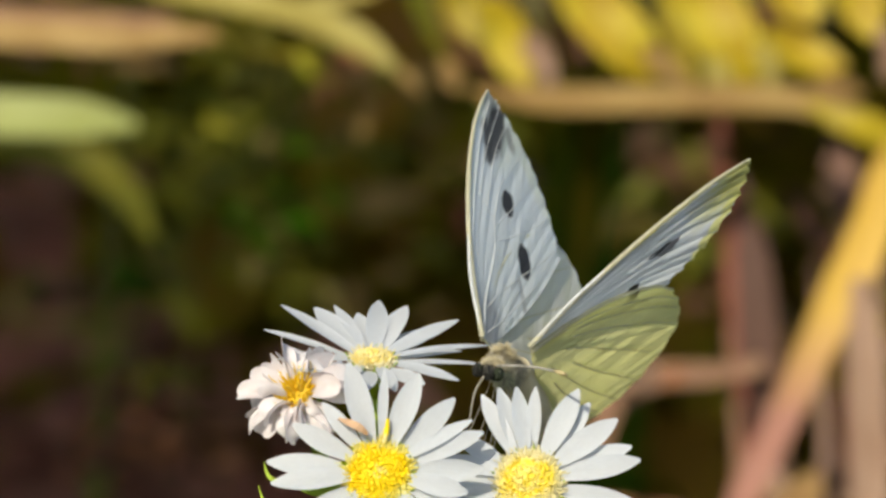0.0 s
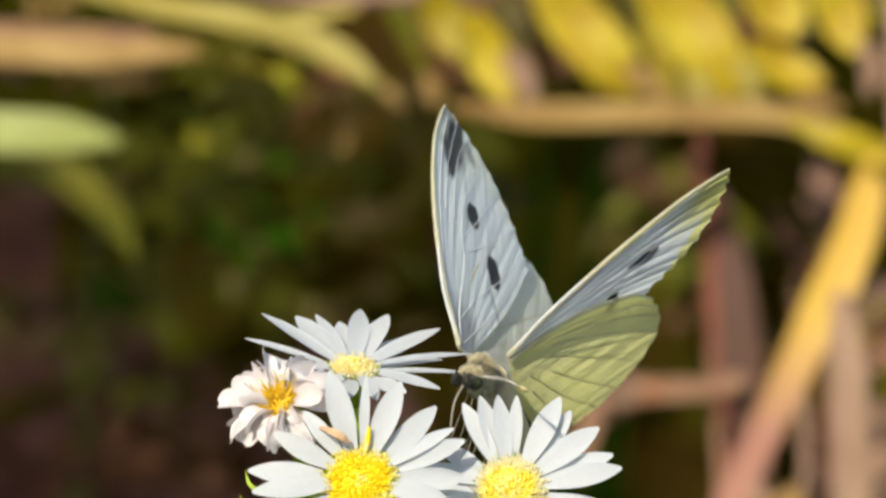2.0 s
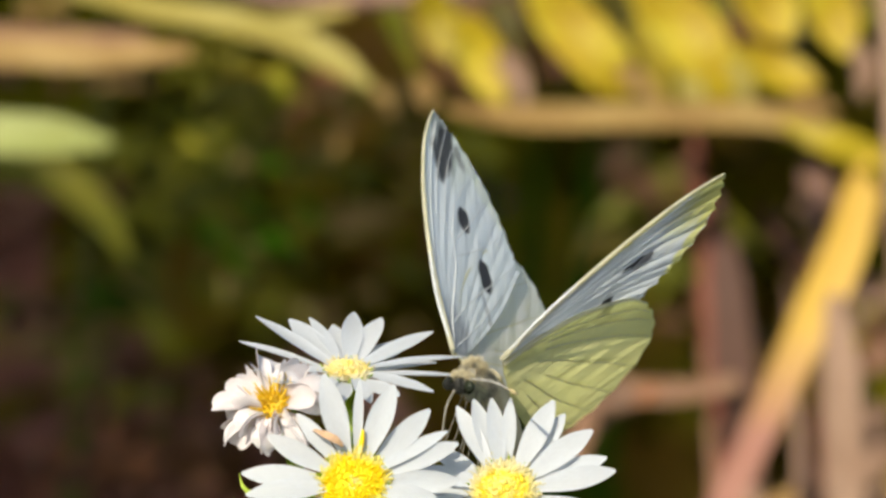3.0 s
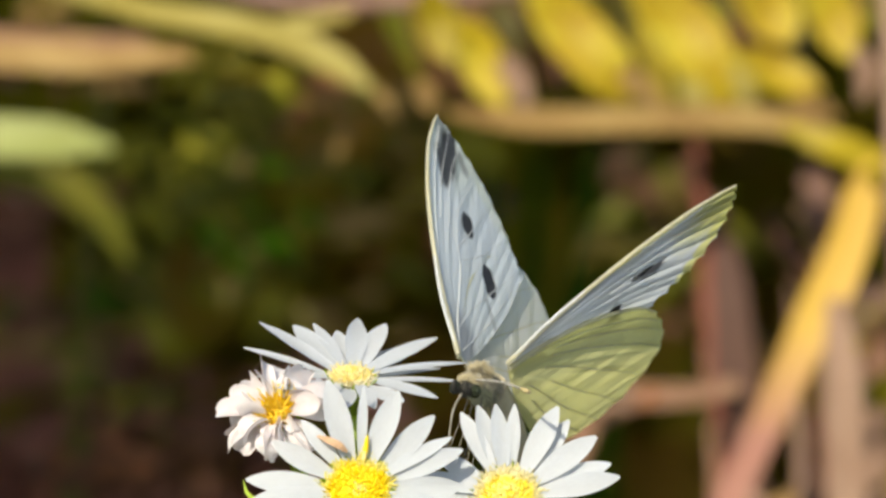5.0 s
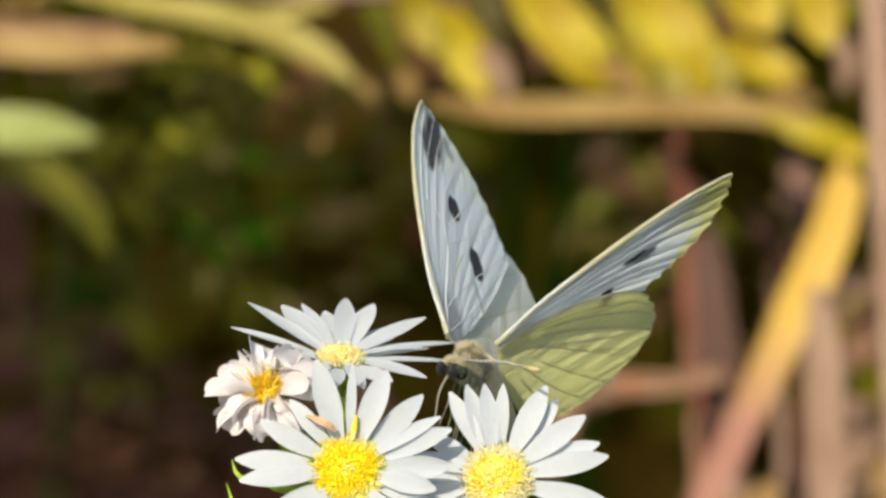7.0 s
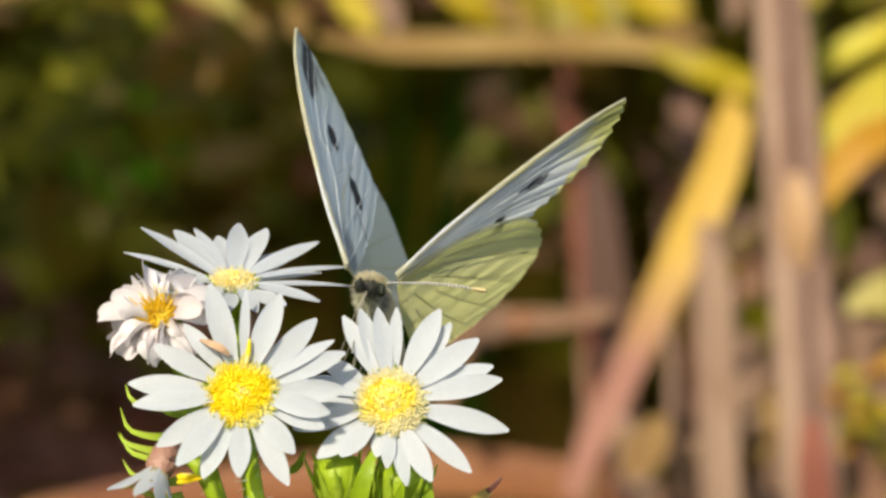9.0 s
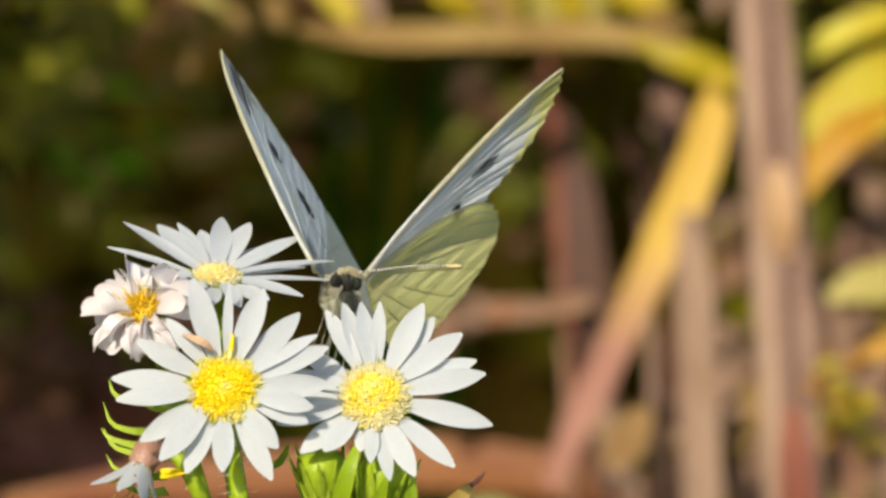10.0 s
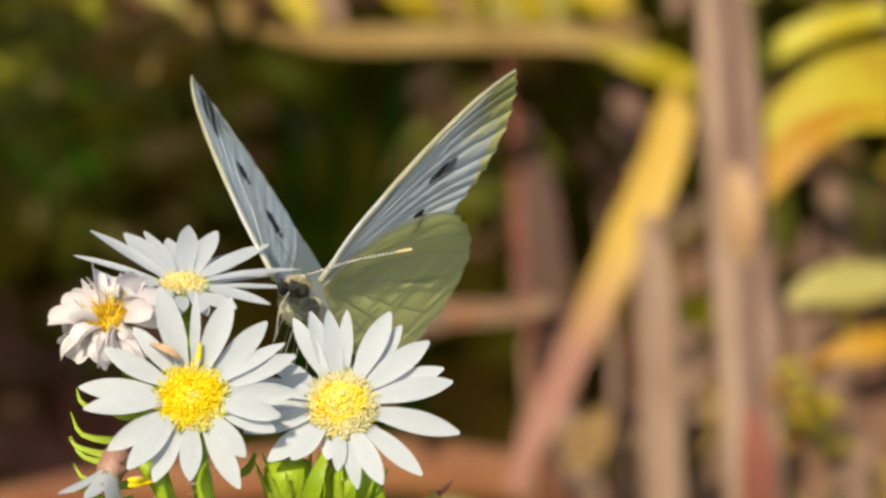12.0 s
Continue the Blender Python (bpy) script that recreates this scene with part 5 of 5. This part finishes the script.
def motions():
    walk(butterfly, [
        (0.0, pose(0.00608, 0.00516, 0.68894, 35.1, -6.0, 152.8)),
        (1.5, pose(0.00575, 0.00517, 0.68896, 34.3, -6.5, 155.4)),
        (2.5, pose(0.00569, 0.00514, 0.68883, 33.8, -6.1, 156.2)),
        (5.5, pose(0.00586, 0.00516, 0.68899, 34.0, -6.3, 156.3)),
        (6.5, pose(0.00590, 0.00515, 0.68899, 33.9, -6.0, 156.1)),
        (7.5, pose(0.00583, 0.00509, 0.68889, 34.7, -7.2, 156.6)),
        (9.3, pose(0.00634, 0.00495, 0.68831, 36.9, -7.7, 160.6)),
        (9.5, pose(0.00582, 0.00496, 0.68825, 37.9, -7.7, 159.5)),
        (10.0, pose(0.00504, 0.00488, 0.68760, 37.1, -5.3, 158.4)),
        (10.5, pose(0.00519, 0.00497, 0.68803, 37.2, -7.0, 156.9)),
        (11.0, pose(0.00534, 0.00497, 0.68793, 37.8, -5.3, 156.1)),
        (11.5, pose(0.00528, 0.00500, 0.68804, 35.9, -6.0, 156.8)),
        (12.0, pose(0.00438, 0.00496, 0.68769, 40.0, -0.9, 151.3)),
    ])
    near_rows = [
        (0.0, wing_pose(68.3, -14.9, -9.2, 1)),
        (1.5, wing_pose(65.5, -17.0, -11.0, 1)),
        (2.5, wing_pose(64.2, -17.6, -11.9, 1)),
        (5.5, wing_pose(63.2, -16.9, -12.1, 1)),
        (6.5, wing_pose(62.4, -16.7, -12.7, 1)),
        (7.5, wing_pose(60.9, -17.4, -13.2, 1)),
        (9.3, wing_pose(59.9, -13.2, -9.2, 1)),
        (9.5, wing_pose(57.0, -13.4, -9.2, 1)),
        (10.0, wing_pose(52.1, -11.3, -8.2, 1)),
        (10.5, wing_pose(51.6, -11.1, -9.0, 1)),
        (11.0, wing_pose(53.0, -10.4, -8.0, 1)),
        (11.5, wing_pose(52.0, -10.6, -7.9, 1)),
        (12.0, wing_pose(51.3, -8.6, -8.4, 1)),
    ]
    far_rows = [
        (0.0, wing_pose(58.4, -13.6, -8.1, -1)),
        (1.5, wing_pose(56.9, -11.5, -6.9, -1)),
        (2.5, wing_pose(56.1, -10.9, -6.8, -1)),
        (5.5, wing_pose(53.1, -10.2, -6.9, -1)),
        (6.5, wing_pose(51.6, -10.8, -7.4, -1)),
        (7.5, wing_pose(52.4, -10.5, -5.9, -1)),
        (9.3, wing_pose(54.5, -11.8, -3.8, -1)),
        (9.5, wing_pose(57.3, -11.0, -3.4, -1)),
        (10.0, wing_pose(61.5, -13.6, -2.5, -1)),
        (10.5, wing_pose(61.1, -12.4, -3.5, -1)),
        (11.0, wing_pose(59.0, -13.7, -4.3, -1)),
        (11.5, wing_pose(60.5, -13.6, -4.3, -1)),
        (12.0, wing_pose(62.2, -14.9, -3.6, -1)),
    ]
    for side, rows in ((1, near_rows), (-1, far_rows)):
        walk(wings["fore", side], rows)
        tuck = pose(0, 0, -0.00025, 8.2, 1.0, 9.7) if side == -1 else pose(0, 0, -0.00022, 1.5, -0.5, -2.5)
        walk(wings["hind", side], [(t, m @ tuck) for t, m in rows])
    walk(head, [
        (0.0, pose(-0.00038, 0.00374, -0.00272)),
        (1.5, pose(-0.00039, 0.00374, -0.00250)),
        (2.5, pose(-0.00004, 0.00379, -0.00273)),
        (5.5, pose(-0.00014, 0.00377, -0.00264)),
        (6.5, pose(0.00011, 0.00378, -0.00291)),
        (7.5, pose(-0.00013, 0.00371, -0.00268)),
        (9.3, pose(-0.00126, 0.00380, -0.00133)),
        (9.5, pose(-0.00144, 0.00376, -0.00128)),
        (10.0, pose(-0.00167, 0.00395, -0.00067)),
        (10.5, pose(-0.00164, 0.00372, -0.00118)),
        (11.0, pose(-0.00130, 0.00391, -0.00107)),
        (11.5, pose(-0.00125, 0.00383, -0.00123)),
        (12.0, pose(-0.00133, 0.00395, -0.00112)),
    ])
    walk(feelers[0], [
        (0.0, pose(-0.00120, 0.00453, -0.00237, 0.0, 8.0, 147.6)),
        (1.5, pose(-0.00187, 0.00426, -0.00216, 0.0, 15.3, 135.7)),
        (2.5, pose(-0.00130, 0.00445, -0.00229, 0.0, 16.8, 134.2)),
        (5.5, pose(-0.00112, 0.00463, -0.00201, 0.0, 12.1, 139.6)),
        (6.5, pose(-0.00113, 0.00459, -0.00210, 0.0, 8.5, 148.0)),
        (7.5, pose(-0.00113, 0.00459, -0.00204, 0.0, 9.0, 146.8)),
        (9.3, pose(-0.00309, 0.00446, -0.00087, 0.0, 2.4, 159.7)),
        (9.5, pose(-0.00327, 0.00443, -0.00077, 0.0, 1.5, 161.2)),
        (10.0, pose(-0.00296, 0.00483, 0.00001, 0.0, -2.0, 159.0)),
        (10.5, pose(-0.00316, 0.00458, -0.00027, 0.0, -2.0, 162.6)),
        (11.0, pose(-0.00296, 0.00467, -0.00025, 0.0, 0.1, 161.0)),
        (11.5, pose(-0.00293, 0.00463, -0.00029, 0.0, 0.6, 160.6)),
        (12.0, pose(-0.00219, 0.00504, -0.00032, 0.0, -15.6, 171.2)),
    ])
    walk(feelers[1], [
        (0.0, pose(-0.00082, 0.00415, -0.00232, 0.0, 7.1, 149.8)),
        (1.5, pose(-0.00150, 0.00386, -0.00211, 0.0, 14.8, 137.6)),
        (2.5, pose(-0.00094, 0.00405, -0.00223, 0.0, 16.4, 136.1)),
        (5.5, pose(-0.00076, 0.00423, -0.00195, 0.0, 11.4, 141.7)),
        (6.5, pose(-0.00077, 0.00419, -0.00204, 0.0, 7.6, 150.3)),
        (7.5, pose(-0.00078, 0.00418, -0.00198, 0.0, 8.0, 149.2)),
        (9.3, pose(-0.00277, 0.00403, -0.00078, 0.0, 1.6, 161.5)),
        (9.5, pose(-0.00295, 0.00401, -0.00068, 0.0, 0.6, 162.9)),
        (10.0, pose(-0.00262, 0.00442, 0.00011, 0.0, -3.0, 160.8)),
        (10.5, pose(-0.00282, 0.00417, -0.00019, 0.0, -3.0, 164.2)),
        (11.0, pose(-0.00261, 0.00427, -0.00016, 0.0, -0.9, 162.8)),
        (11.5, pose(-0.00259, 0.00422, -0.00021, 0.0, -0.3, 162.5)),
        (12.0, pose(-0.00180, 0.00468, -0.00022, 0.0, -16.3, 172.1)),
    ])


motions()
